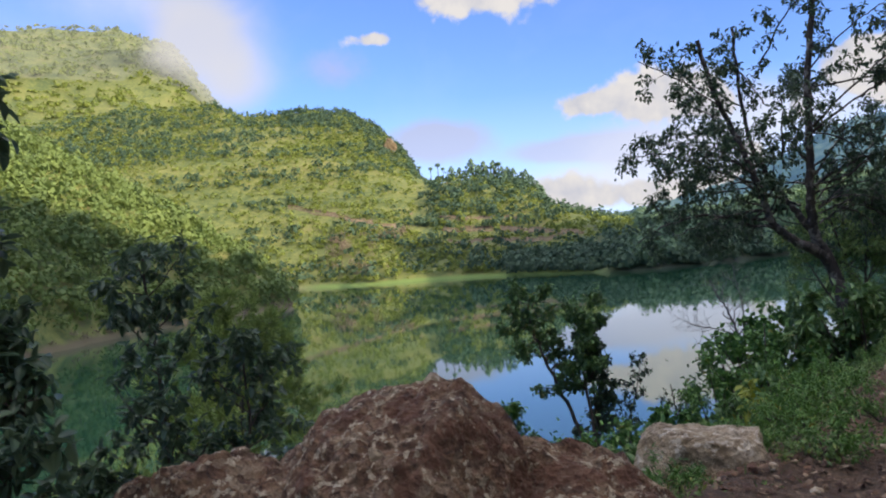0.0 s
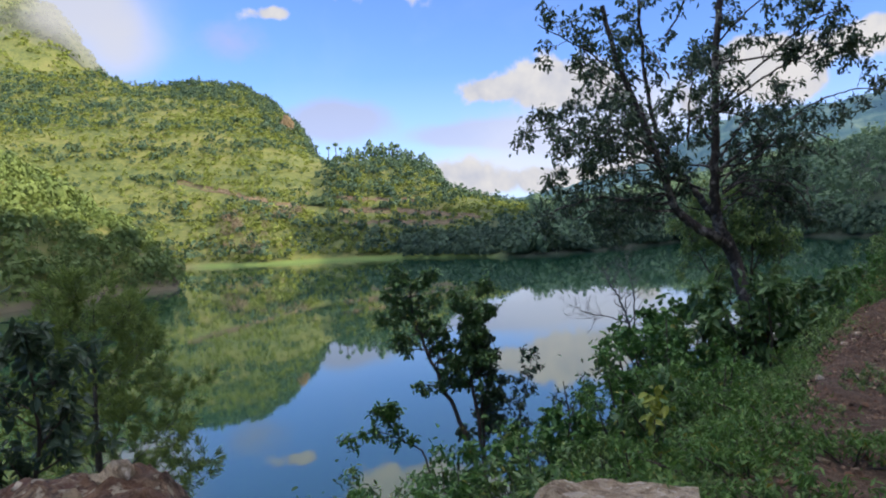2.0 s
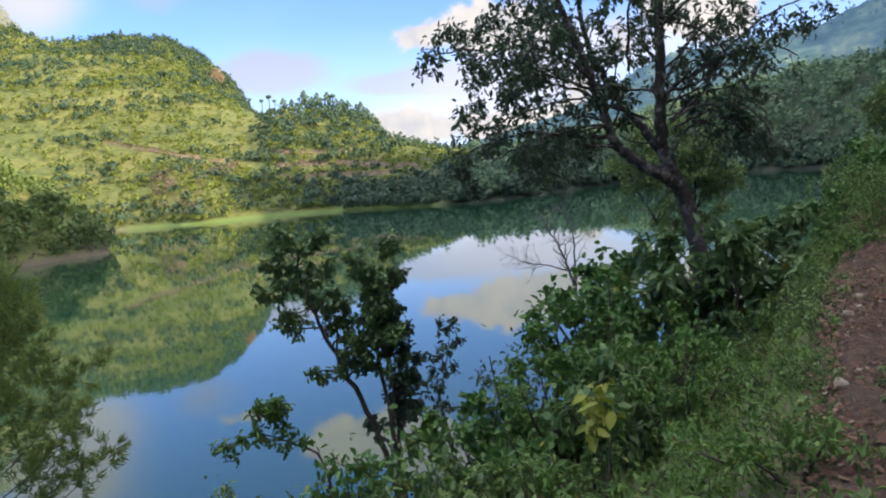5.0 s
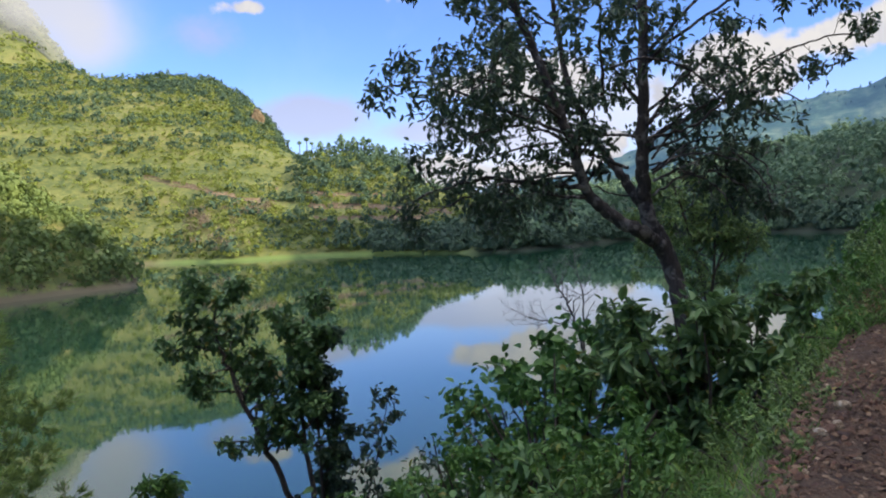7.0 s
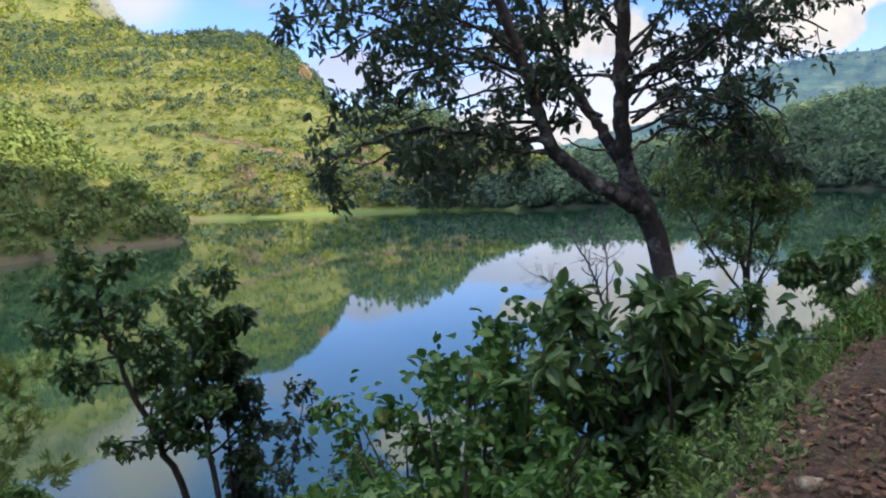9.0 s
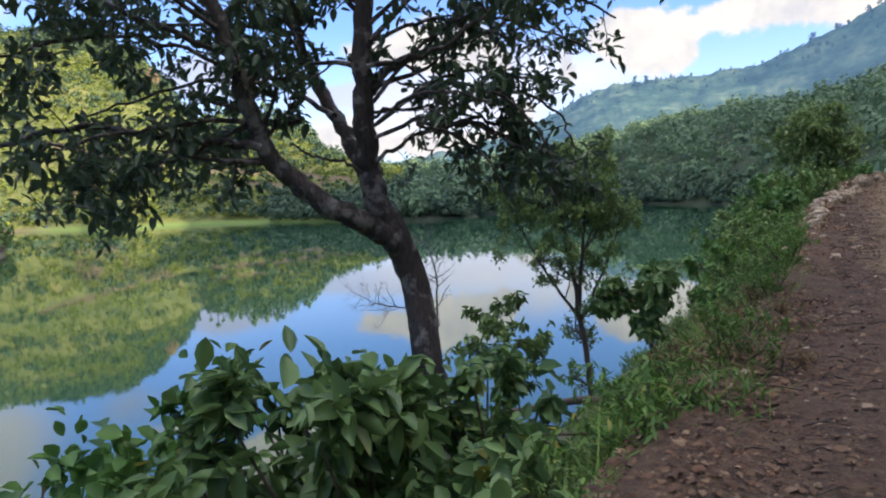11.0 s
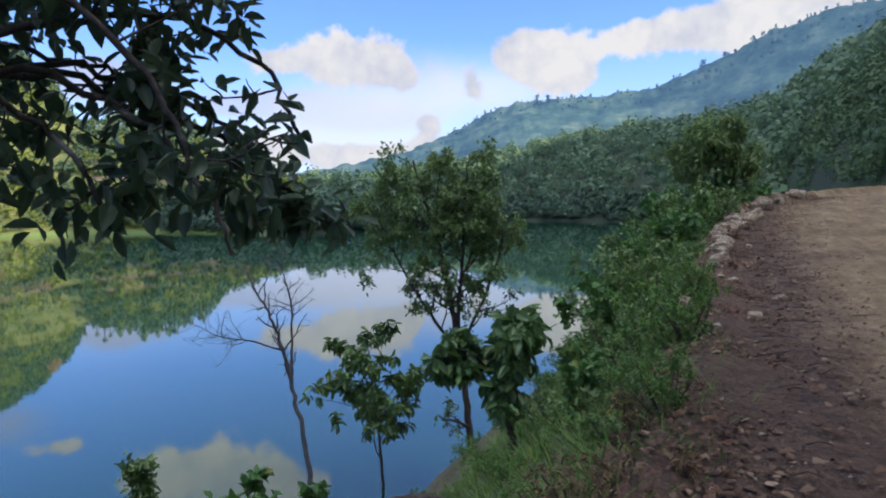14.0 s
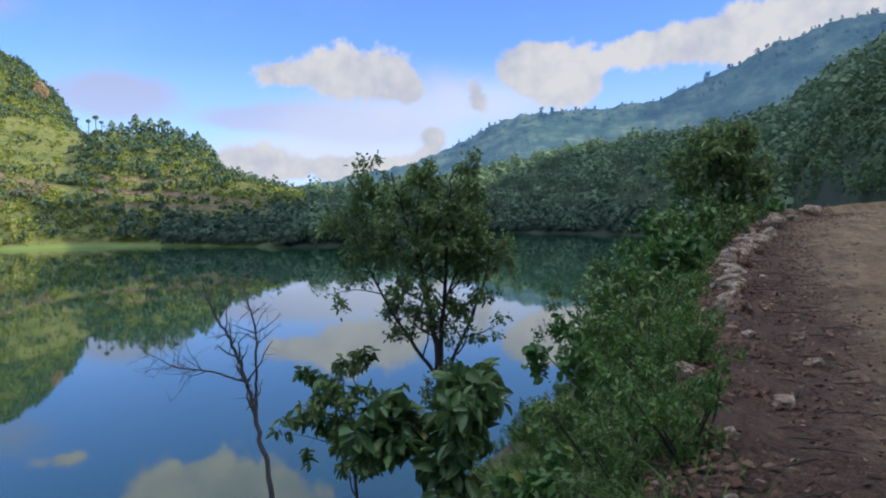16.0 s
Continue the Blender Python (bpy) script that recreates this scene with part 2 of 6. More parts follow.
def ground_material():
    """Soil near the track; grass and scrub over the hills."""
    m, n = material("earth_and_grass")
    p = n.place()
    s = n.add("ShaderNodeSeparateXYZ", {0: p})
    a = n.noise(0.03, 6, 0.6, p)
    b = n.noise(0.35, 6, 0.65, p)
    c = n.noise(7.0, 6, 0.65, p)
    grass = n.ramp(n.math("ADD", n.math("MULTIPLY", a, 0.45), n.math("MULTIPLY", b, 0.55)),
                   [(0.36, (0.04, 0.068, 0.02)), (0.46, (0.10, 0.125, 0.03)), (0.56, (0.18, 0.185, 0.044)), (0.68, (0.21, 0.165, 0.08))])
    # darker green ground under the forest east of the lake
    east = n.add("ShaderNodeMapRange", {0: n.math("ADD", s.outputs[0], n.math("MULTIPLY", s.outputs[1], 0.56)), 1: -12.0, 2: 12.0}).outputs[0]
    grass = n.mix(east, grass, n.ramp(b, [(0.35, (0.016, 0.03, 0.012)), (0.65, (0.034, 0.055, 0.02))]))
    soil = n.ramp(n.math("ADD", n.math("MULTIPLY", b, 0.4), n.math("MULTIPLY", c, 0.6)), [(0.35, (0.045, 0.035, 0.018)), (0.5, (0.08, 0.075, 0.032)), (0.65, (0.15, 0.115, 0.065))])
    dx = n.math("DIVIDE", n.math("ADD", s.outputs[0], 1.0), 16.0)
    dy = n.math("DIVIDE", n.math("SUBTRACT", s.outputs[1], 25.0), 45.0)
    near = n.math("ADD", n.math("MULTIPLY", dx, dx), n.math("MULTIPLY", dy, dy))
    k = n.add("ShaderNodeMapRange", {0: near, 1: 0.7, 2: 1.3}).outputs[0]
    col = n.mix(k, soil, grass)
    # bare strip just over the water line, of earth under the spur, darker in the east
    spit = n.add("ShaderNodeMapRange", {0: n.math("ADD", n.math("MULTIPLY", s.outputs[1], 1.28), s.outputs[0]), 1: 30.0, 2: 5.0}).outputs[0]
    wet = n.add("ShaderNodeMapRange", {0: n.math("ADD", s.outputs[2], n.math("MULTIPLY", b, 2.0)), 1: 0.6, 2: 1.3}).outputs[0]
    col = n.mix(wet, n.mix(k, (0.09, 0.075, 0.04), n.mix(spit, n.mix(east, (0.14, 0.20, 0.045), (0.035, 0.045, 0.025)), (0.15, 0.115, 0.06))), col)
    bs = n.add("ShaderNodeBsdfPrincipled", {"Base Color": col, "Roughness": 0.95, "Normal": bump(n, n.math("ADD", c, b), 0.8, 0.05)})
    finish(n, bs.outputs[0])
    return m


def road_material():
    m, n = material("trodden_dirt")
    p = n.place()
    a = n.noise(0.9, 5, 0.6, p)
    st = n.add("ShaderNodeMapping", {0: p, 3: (2.2, 0.35, 1)}).outputs[0]
    b = n.noise(2.0, 6, 0.6, st)
    c = n.noise(26, 6, 0.7, p)
    f = n.math("ADD", n.math("MULTIPLY", a, 0.4), n.math("ADD", n.math("MULTIPLY", b, 0.35), n.math("MULTIPLY", c, 0.25)))
    d = n.noise(7.0, 6, 0.68, p)
    f = n.math("ADD", n.math("MULTIPLY", f, 0.7), n.math("MULTIPLY", d, 0.3))
    col = n.ramp(f, [(0.38, (0.105, 0.064, 0.027)), (0.49, (0.21, 0.14, 0.066)), (0.60, (0.36, 0.262, 0.138))])
    s = n.add("ShaderNodeSeparateXYZ", {0: p})
    off = n.math("SUBTRACT", s.outputs[0], n.math("MULTIPLY", n.math("MAXIMUM", n.math("SUBTRACT", s.outputs[1], 26.0), 0.0), 0.045))
    verge = n.add("ShaderNodeMapRange", {0: n.math("ADD", off, n.math("MULTIPLY", n.math("ADD", a, d), 0.8)), 1: 2.5, 2: 1.6}).outputs[0]
    loose = n.ramp(n.math("ADD", n.math("MULTIPLY", c, 0.5), n.math("MULTIPLY", d, 0.5)), [(0.38, (0.022, 0.011, 0.006)), (0.5, (0.068, 0.035, 0.018)), (0.64, (0.14, 0.08, 0.042))])
    col = n.mix(n.math("MULTIPLY", verge, 0.9), col, loose)
    grit = n.add("ShaderNodeMapRange", {0: n.noise(60, 3, 0.6, p), 1: 0.62, 2: 0.7}).outputs[0]
    col = n.mix(n.math("MULTIPLY", grit, 0.35), col, (0.34, 0.26, 0.18))
    bs = n.add("ShaderNodeBsdfPrincipled", {"Base Color": col, "Roughness": 0.95, "Normal": bump(n, n.math("ADD", n.math("ADD", b, n.math("MULTIPLY", d, 1.2)), c), 1.0, 0.05)})
    finish(n, bs.outputs[0])
    return m


def water_material():
    m, n = material("lake_water")
    p = n.place()
    a = n.noise(0.012, 3, 0.5, p)
    col = n.ramp(a, [(0.35, (0.014, 0.056, 0.030)), (0.65, (0.019, 0.072, 0.038))])
    rip = n.noise(1.1, 3, 0.5, n.add("ShaderNodeMapping", {0: p, 3: (1.0, 0.45, 1)}).outputs[0])
    bs = n.add("ShaderNodeBsdfPrincipled", {"Base Color": col, "Roughness": 0.025, "IOR": 1.75, "Specular IOR Level": 0.5,
                                            "Normal": bump(n, rip, 0.03, 0.05)})
    finish(n, bs.outputs[0])
    return m


GROUND, ROAD, WATER = ground_material(), road_material(), water_material()
BARK = bark_material("grey_brown_bark", (0.022, 0.017, 0.014), (0.078, 0.06, 0.05), 6, (0.21, 0.19, 0.165))
BARK_DARK = bark_material("dark_bark", (0.03, 0.022, 0.017), (0.10, 0.07, 0.05), 8)
BARK_DEAD = bark_material("weathered_dead_wood", (0.05, 0.045, 0.045), (0.20, 0.18, 0.17), 8)
ROCK_RED = rock_material("red_brown_rock", [(0.3, (0.06, 0.026, 0.012)), (0.46, (0.20, 0.098, 0.046)), (0.6, (0.33, 0.20, 0.105)), (0.75, (0.48, 0.36, 0.22))], (0.60, 0.49, 0.33), 8.5, (0.15, 0.058, 0.026))
ROCK_PALE = rock_material("pale_limestone", [(0.3, (0.22, 0.15, 0.08)), (0.5, (0.42, 0.31, 0.19)), (0.7, (0.56, 0.45, 0.31))], (0.62, 0.53, 0.40), 5.0)
LEAF_A = leaf_material("dark_glossy_leaf", (0.046, 0.08, 0.05), (0.105, 0.158, 0.083), 0.36, 0.34)
LEAF_B = leaf_material("broad_shrub_leaf", (0.058, 0.125, 0.048), (0.155, 0.26, 0.08), 0.38, 0.28, 0.04)
LEAF_C = leaf_material("bright_bush_leaf", (0.046, 0.125, 0.026), (0.13, 0.25, 0.046), 0.45, 0.3, 0.05)
LEAF_D = leaf_material("tree_leaf", (0.075, 0.142, 0.05), (0.19, 0.295, 0.078), 0.42, 0.3, 0.05)
LEAF_TALL = leaf_material("tall_tree_leaf", (0.095, 0.165, 0.062), (0.25, 0.36, 0.11), 0.42, 0.34, 0.04)
LEAF_VINE = leaf_material("vine_leaf", (0.045, 0.125, 0.034), (0.13, 0.26, 0.056), 0.42, 0.32, 0.03)
LEAF_PINE = leaf_material("pine_needles", (0.13, 0.205, 0.05), (0.29, 0.37, 0.09), 0.55, 0.42)
LEAF_WILT = leaf_material("dry_brown_leaf", (0.10, 0.055, 0.028), (0.26, 0.17, 0.08), 0.7, 0.2)
LEAF_FAR = leaf_material("hill_scrub", (0.068, 0.12, 0.03), (0.29, 0.335, 0.06), 0.7, 0.3, 0.03, 0.12, 0.55)
LEAF_FAR_DARK = leaf_material("forest_canopy", (0.04, 0.085, 0.052), (0.098, 0.162, 0.088), 0.7, 0.25, 0.02, 0.14, 0.25)
LEAF_BARE = leaf_material("leafless_twigs", (0.19, 0.15, 0.10), (0.34, 0.26, 0.18), 0.8, 0.2, 0.0, 0.2)
LEAF_SPUR = leaf_material("spur_forest", (0.10, 0.165, 0.05), (0.245, 0.32, 0.085), 0.65, 0.3, 0.02, 0.13, 0.22)
# Leaf colour lightened and blued to stand in for haze in the air.
LEAF_HAZED = leaf_material("haze_paled_leaf", (0.085, 0.165, 0.10), (0.21, 0.31, 0.155), 0.65, 0.3, 0.02, 0.12, 0.16)
LEAF_ROADSIDE = leaf_material("roadside_forest_leaf", (0.03, 0.078, 0.038), (0.13, 0.205, 0.075), 0.6, 0.28, 0.02, 0.3, 0.25)
LEAF_YELLOW = leaf_material("yellow_leaf", (0.20, 0.26, 0.03), (0.38, 0.40, 0.06), 0.45, 0.35)
GRASS = leaf_material("grass_blade", (0.058, 0.138, 0.024), (0.155, 0.275, 0.044), 0.55, 0.3, 0.06)


# ---- mesh helpers ----
def mesh_of(name, verts, faces):
    """A mesh from arrays: verts (n, 3), faces (m, k) with k corners each."""
    me = bpy.data.meshes.new(name)
    verts, faces = np.asarray(verts, np.float32), np.asarray(faces, np.int32)
    me.vertices.add(len(verts))
    me.vertices.foreach_set("co", verts.ravel())
    me.loops.add(faces.size)
    me.loops.foreach_set("vertex_index", faces.ravel())
    me.polygons.add(len(faces))
    me.polygons.foreach_set("loop_start", np.arange(0, faces.size, faces.shape[1], dtype=np.int32))
    me.update(calc_edges=True)
    return me


def put(name, me, mat, parent=None, label="", smooth=False):
    me.materials.append(mat)
    if smooth:
        me.polygons.foreach_set("use_smooth", np.ones(len(me.polygons), bool))
    ob = new(name, me)
    if parent:
        ob.parent = parent
        if label:
            ob["label"] = label
    return ob


def empty(name, label, category, group="", place=(0, 0, 0)):
    ob = new(name)
    ob.location = place
    return tagged(ob, label, category, group)


def units(v):
    return v / np.maximum(np.linalg.norm(v, axis=-1, keepdims=True), 1e-9)


def blade_mesh(name, pos, d, up, length, width, bend=0.25, fold=0.2, fine=False):
    """Leaves at pos that point along d, with upper sides towards up: pointed ovals, folded along the midrib and drooping."""
    n = len(pos)
    d = units(d)
    side = units(np.cross(d, up))
    nor = np.cross(side, d)
    L, W = np.broadcast_to(length, n)[:, None], np.broadcast_to(width, n)[:, None]

    def at(u, s):
        return pos + d * L * u + side * W * s + nor * (W * abs(s) * fold * 2 - L * bend * u * u)

    if fine == "strip":
        v = np.stack([at(u, s) for u, w in ((0, 0.5), (0.35, 0.46), (0.7, 0.3), (1.0, 0.05)) for s in (w, -w)], 1).reshape(-1, 3)
        i = np.arange(n)[:, None] * 8
        return mesh_of(name, v, np.concatenate([i + [0, 2, 3, 1], i + [2, 4, 5, 3], i + [4, 6, 7, 5]]))
    if fine is None:
        v = np.stack([at(0, 0), at(0.45, 0.45), at(1.0, 0), at(0.45, -0.45)], 1).reshape(-1, 3)
        return mesh_of(name, v, np.arange(n)[:, None] * 4 + [0, 1, 2, 3])
    if fine:
        v = np.stack([at(0, 0), at(0.16, 0.27), at(0.42, 0.47), at(0.72, 0.38), at(0.9, 0.16), at(1.0, 0),
                      at(0.9, -0.16), at(0.72, -0.38), at(0.42, -0.47), at(0.16, -0.27)], 1).reshape(-1, 3)
        i = np.arange(n)[:, None] * 10
        return mesh_of(name, v, np.concatenate([i + [0, 1, 2, 3, 4, 5], i + [0, 5, 6, 7, 8, 9]]))
    v = np.stack([at(0, 0), at(0.32, 0.42), at(0.72, 0.40), at(1.0, 0), at(0.72, -0.40), at(0.32, -0.42)], 1).reshape(-1, 3)
    i = np.arange(n)[:, None] * 6
    f = np.concatenate([i + [0, 1, 2, 3], i + [0, 3, 4, 5]])
    return mesh_of(name, v, f)


def card_mesh(name, pos, nor, size, rng):
    """Small leaf sprays of a far crown: uneven four-cornered pieces."""
    n = len(pos)
    a = units(np.cross(nor, rng.normal(size=(n, 3))))
    b = np.cross(units(nor), a)
    size = np.broadcast_to(size, n)[:, None]
    v = np.stack([pos + (a * x + b * y) * size * rng.uniform(0.6, 1.2, (n, 1)) for x, y in ((-0.5, -0.35), (0.5, -0.3), (0.35, 0.5), (-0.4, 0.4))], 1)
    return mesh_of(name, v.reshape(-1, 3), np.arange(4 * n).reshape(n, 4))


def tube_mesh(name, lines, sides=7, knobs=0.0, rng=None):
    """Tapered tubes along polylines: lines of (points (k, 3), radii (k,))."""
    V, F, base = [], [], 0
    for pts, rad in lines:
        pts, rad = np.asarray(pts, float), np.asarray(rad, float)
        k = len(pts)
        tan = units(np.gradient(pts, axis=0))
        ref = np.array([0.0, 0.0, 1.0]) if abs(tan[0][2]) < 0.8 else np.array([1.0, 0.0, 0.0])
        s = units(np.cross(tan, ref))
        t = np.cross(tan, s)
        sd = sides if rad[0] > 0.015 else 4
        ang = np.linspace(0, 2 * np.pi, sd, endpoint=False)
        r = rad[:, None] * (1 + (knobs * rng.normal(size=(k, sd)) if knobs else 0))
        ring = pts[:, None] + (s[:, None] * np.cos(ang)[None, :, None] + t[:, None] * np.sin(ang)[None, :, None]) * r[..., None]
        V.append(ring.reshape(-1, 3))
        i, j = np.meshgrid(np.arange(k - 1), np.arange(sd), indexing="ij")
        j2 = (j + 1) % sd
        F.append(base + np.stack([i * sd + j, i * sd + j2, (i + 1) * sd + j2, (i + 1) * sd + j], -1).reshape(-1, 4))
        base += k * sd
    return mesh_of(name, np.concatenate(V), np.concatenate(F))


def curve_through(pts, n=12):
    """A smooth line through points (Catmull-Rom)."""
    p = np.asarray(pts, float)
    p = np.vstack([2 * p[0] - p[1], p, 2 * p[-1] - p[-2]])
    out = []
    for k in range(1, len(p) - 2):
        t = np.linspace(0, 1, n, endpoint=False)[:, None]
        a, b, c, d = p[k - 1:k + 3]
        out.append(0.5 * (2 * b + (c - a) * t + (2 * a - 5 * b + 4 * c - d) * t ** 2 + (3 * b - a - 3 * c + d) * t ** 3))
    return np.vstack(out + [p[-2][None]])


def wander(rng, start, d, length, steps, curl=0.25, lift=0.0):
    p, d, out = np.array(start, float), units(np.array(d, float)), []
    for _ in range(steps + 1):
        out.append(p.copy())
        p = p + d * length / steps
        d = units(d + rng.normal(size=3) * curl + np.array([0, 0, lift]))
    return np.array(out)


def fbm(x, y, scale, seed=0, octaves=4):
    """Smooth value noise for arrays."""
    out, amp, tot = np.zeros_like(x, float), 1.0, 0.0
    for o in range(octaves):
        u, v = x / scale + 17.3 * seed + 5.1 * o, y / scale - 9.7 * seed + 3.3 * o
        i, j = np.floor(u), np.floor(v)
        a, b = u - i, v - j
        a, b = a * a * (3 - 2 * a), b * b * (3 - 2 * b)

        def h(p, q):
            s = np.sin(p * 127.1 + q * 311.7 + seed * 74.7) * 43758.5453
            return s - np.floor(s)

        out += amp * (h(i, j) * (1 - a) * (1 - b) + h(i + 1, j) * a * (1 - b) + h(i, j + 1) * (1 - a) * b + h(i + 1, j + 1) * a * b - 0.5)
        tot += amp
        amp, scale = amp * 0.5, scale * 0.5
    return out / tot * 2


# ---- the lie of the land ----
OX, OY = 0.0, 12.0
# azimuth: then distance and height of shore, foot, middle, ridge, and behind the ridge
LAND = [
    # az   r0    r1   z1   r2   z2    r3   z3    r4    z4
    (180, 260, 290, 12, 420, 60, 600, 110, 1300, 150),
    (140, 320, 360, 12, 520, 60, 700, 120, 1300, 200),
    (100, 330, 380, 15, 520, 70, 760, 180, 1300, 330),
    (75, 330, 370, 15, 500, 70, 640, 120, 1150, 345),
    (68, 340, 380, 18, 500, 72, 640, 128, 1150, 345),
    (62, 345, 390, 20, 500, 75, 640, 140, 1150, 352),
    (58.5, 345, 390, 20, 500, 75, 640, 139, 1150, 332),
    (56.5, 342, 390, 20, 500, 76, 640, 142, 1150, 262),
    (54.3, 335, 385, 20, 490, 74, 640, 132, 1150, 175),
    (51, 325, 375, 20, 480, 72, 640, 129, 1150, 130),
    (47.3, 298, 350, 18, 470, 66, 640, 131, 1150, 120),
    (45, 296, 350, 17, 460, 60, 630, 113, 1150, 110),
    (43.6, 297, 350, 16, 450, 53, 610, 93, 1150, 100),
    (42.4, 297, 350, 16, 440, 46, 560, 64, 1150, 80),
    (41, 293, 345, 16, 400, 40, 450, 51, 1150, 60),
    (37, 278, 330, 15, 390, 37, 440, 47, 1150, 50),
    (34.6, 262, 320, 14, 380, 34, 430, 41, 1150, 45),
    (33.2, 255, 310, 13, 360, 26, 420, 30, 1150, 40),
    (29.4, 232, 275, 10, 330, 17, 400, 20, 1150, 15),
    (26.5, 228, 265, 8, 320, 13, 400, 14, 1150, 10),
    (23, 240, 280, 7, 340, 12, 420, 14, 1150, 8),
    (18, 275, 310, 8, 370, 16, 450, 20, 1150, 10),
    (15, 312, 340, 9, 380, 18, 450, 26, 1150, 14),
    (12, 300, 330, 10, 400, 25, 480, 33, 1150, 20),
    (7, 272, 300, 11, 380, 31, 470, 39, 1150, 25),
    (3, 250, 280, 11, 350, 31, 430, 40, 1150, 30),
    (0, 225, 255, 11, 320, 29, 420, 44, 1150, 35),
    (-4.4, 170, 200, 12, 280, 28, 400, 47, 1150, 40),
    (-8, 100, 130, 14, 240, 36, 380, 61, 1150, 50),
    (-13, 60, 90, 14, 180, 38, 330, 63, 1150, 60),
    (-15, 52, 80, 15.5, 165, 43, 305, 92, 1050, 80),
    # Unseen eastern ridge to -135: heights made up to shade lake, spur and hill.
    (-17.5, 42, 70, 17, 240, 62, 300, 180, 1050, 120),
    (-20.5, 34, 60, 18, 200, 66, 275, 128, 1050, 110),
    (-23, 30, 54, 18, 125, 52, 250, 112, 1050, 110),
    (-30, 22, 40, 20, 90, 50, 205, 136, 1000, 180),
    (-60, 10, 24, 17, 80, 55, 160, 166, 900, 150),
    (-100, 8, 22, 17, 80, 58, 155, 146, 900, 140),
    (-135, 12, 30, 17, 90, 55, 165, 146, 900, 140),
    (-165, 60, 90, 15, 200, 55, 330, 100, 1200, 150),
    (-180, 260, 290, 12, 420, 60, 600, 110, 1300, 150),
]
_T = np.array(sorted(LAND))
EDGE_Y = [-30, 0, 5, 9, 13, 17, 20, 22, 24, 26, 28.5, 31, 34, 36, 41, 45, 49, 54, 70]
EDGE_X = [-0.6, -0.6, -0.6, -0.45, -0.6, -0.72, -0.55, -0.42, -0.22, -0.05, 0.08, 0.1, 0.14, 0.32, 0.9, 1.9, 3.8, 7.5, 20]
ROAD_Y = [-30, 0, 3, 6, 9, 13, 17, 21, 26, 30, 36, 43, 50, 60]
ROAD_Z = [8.9, 8.5, 8.35, 8.2, 8.1, 8.0, 7.97, 8.07, 8.24, 8.34, 8.59, 8.99, 9.24, 9.5]


def edge_x(y):
    return np.interp(y, EDGE_Y, EDGE_X)


def road_z(y):
    return np.interp(y, ROAD_Y, ROAD_Z)


# the wooded spur: azimuth, then distance of its shore and crest, and height of the crest
SPUR = np.array([
    (51.0, 206, 210, -16), (51.9, 205, 211, -2), (52.7, 204, 213, 2.5), (54, 202, 217, 8.5), (55.8, 197, 222, 14), (58.3, 188, 229, 21.5), (61.8, 175, 234, 31.5),
    (65, 160, 235, 39.5), (69, 140, 237, 48.5), (75, 122, 246, 60), (82, 116, 285, 80), (90, 118, 400, 125), (105, 135, 480, 140)])


def spur(x, y):
    """The wooded spur that runs down into the lake from the west."""
    az = np.degrees(np.arctan2(0.44 - x, y - 5.8))
    r = np.hypot(x - 0.44, y - 5.8) * 1.128
    rs, rc, zc = [np.interp(az, SPUR[:, 0], SPUR[:, k]) for k in (1, 2, 3)]
    t = np.clip((r - rs) / (rc - rs), 0, 1)
    z = -1.2 + (zc + 1.2) * (1 - (1 - t) ** 1.45)
    z = np.where(r > rc, zc - (zc + 12) * np.clip((r - rc) / 85, 0, 1) ** 1.6, z)
    z = np.where(r < rs, np.maximum(-8, -1.2 + (r - rs) * 0.3), z)
    z = np.where((az < 51) | (az > 104), -20, z)
    return (z - 9.58) / 1.128 + 9.58


FAR = 1.128          # the far land is scaled about the eye
EYE_Z, LAKE_Z = 9.58, -1.22


def far_land(x, y):
    """The far land at its true size."""
    return (raw_land((x - OX) / FAR + OX, (y - OY) / FAR + OY) - EYE_Z) * FAR + EYE_Z


def raw_land(x, y):
    az = np.degrees(np.arctan2(-(x - OX), y - OY))
    r = np.hypot(x - OX, y - OY)
    col = [np.interp(az, _T[:, 0], _T[:, k]) for k in range(1, 10)]
    r0, r1, z1, r2, z2, r3, z3, r4, z4 = col
    z = np.where(r < r0, np.maximum(-6, (r - r0) * 0.25), 0)
    for a, b, p, q in ((r0, r1, 0 * r0, z1), (r1, r2, z1, z2), (r2, r3, z2, z3), (r3, r4, z3, z4)):
        t = (r - a) / (b - a)
        z = np.where((r >= a) & (r < b), p + (q - p) * t, z)
    # a dip behind the first ridge, so that it stands out against the next one
    dip = np.clip((r - r3) / 60, 0, 1) * np.clip((r4 - r) / (r4 - r3) * 1.15, 0, 1)
    z = z - dip * 0.25 * np.minimum(z3, 160)
    z = np.where(r > r4, z4 - (r - r4) * 0.15, z)
    z = z + np.where(z > 1, 1, 0) * np.clip(r / 400 - 0.2, 0, 2) * 5.5 * fbm(x, y, 70, 3)
    return np.maximum(z, spur(x, y))


def near_land(x, y):
    d = edge_x(y) - x
    slope = np.interp(y, [5, 9, 18, 22], [0.93, 0.76, 0.76, 0.93])
    down = road_z(y) - np.clip(d, 0, None) * slope * np.clip(d / 0.7, 0, 1)
    down = down + np.clip(d, 0, 1) * 0.30 * fbm(x, y, 1.6, 5)
    up = road_z(y) + np.clip(-d - 4.2, 0, None) * 0.75
    z = np.where(d > 0, np.maximum(down, -7), up)
    # a low spit of shore under the pine
    z = np.maximum(z, -1.0 - 0.08 * np.hypot(x + 25, (y - 19) * 0.8) ** 2)
    return z


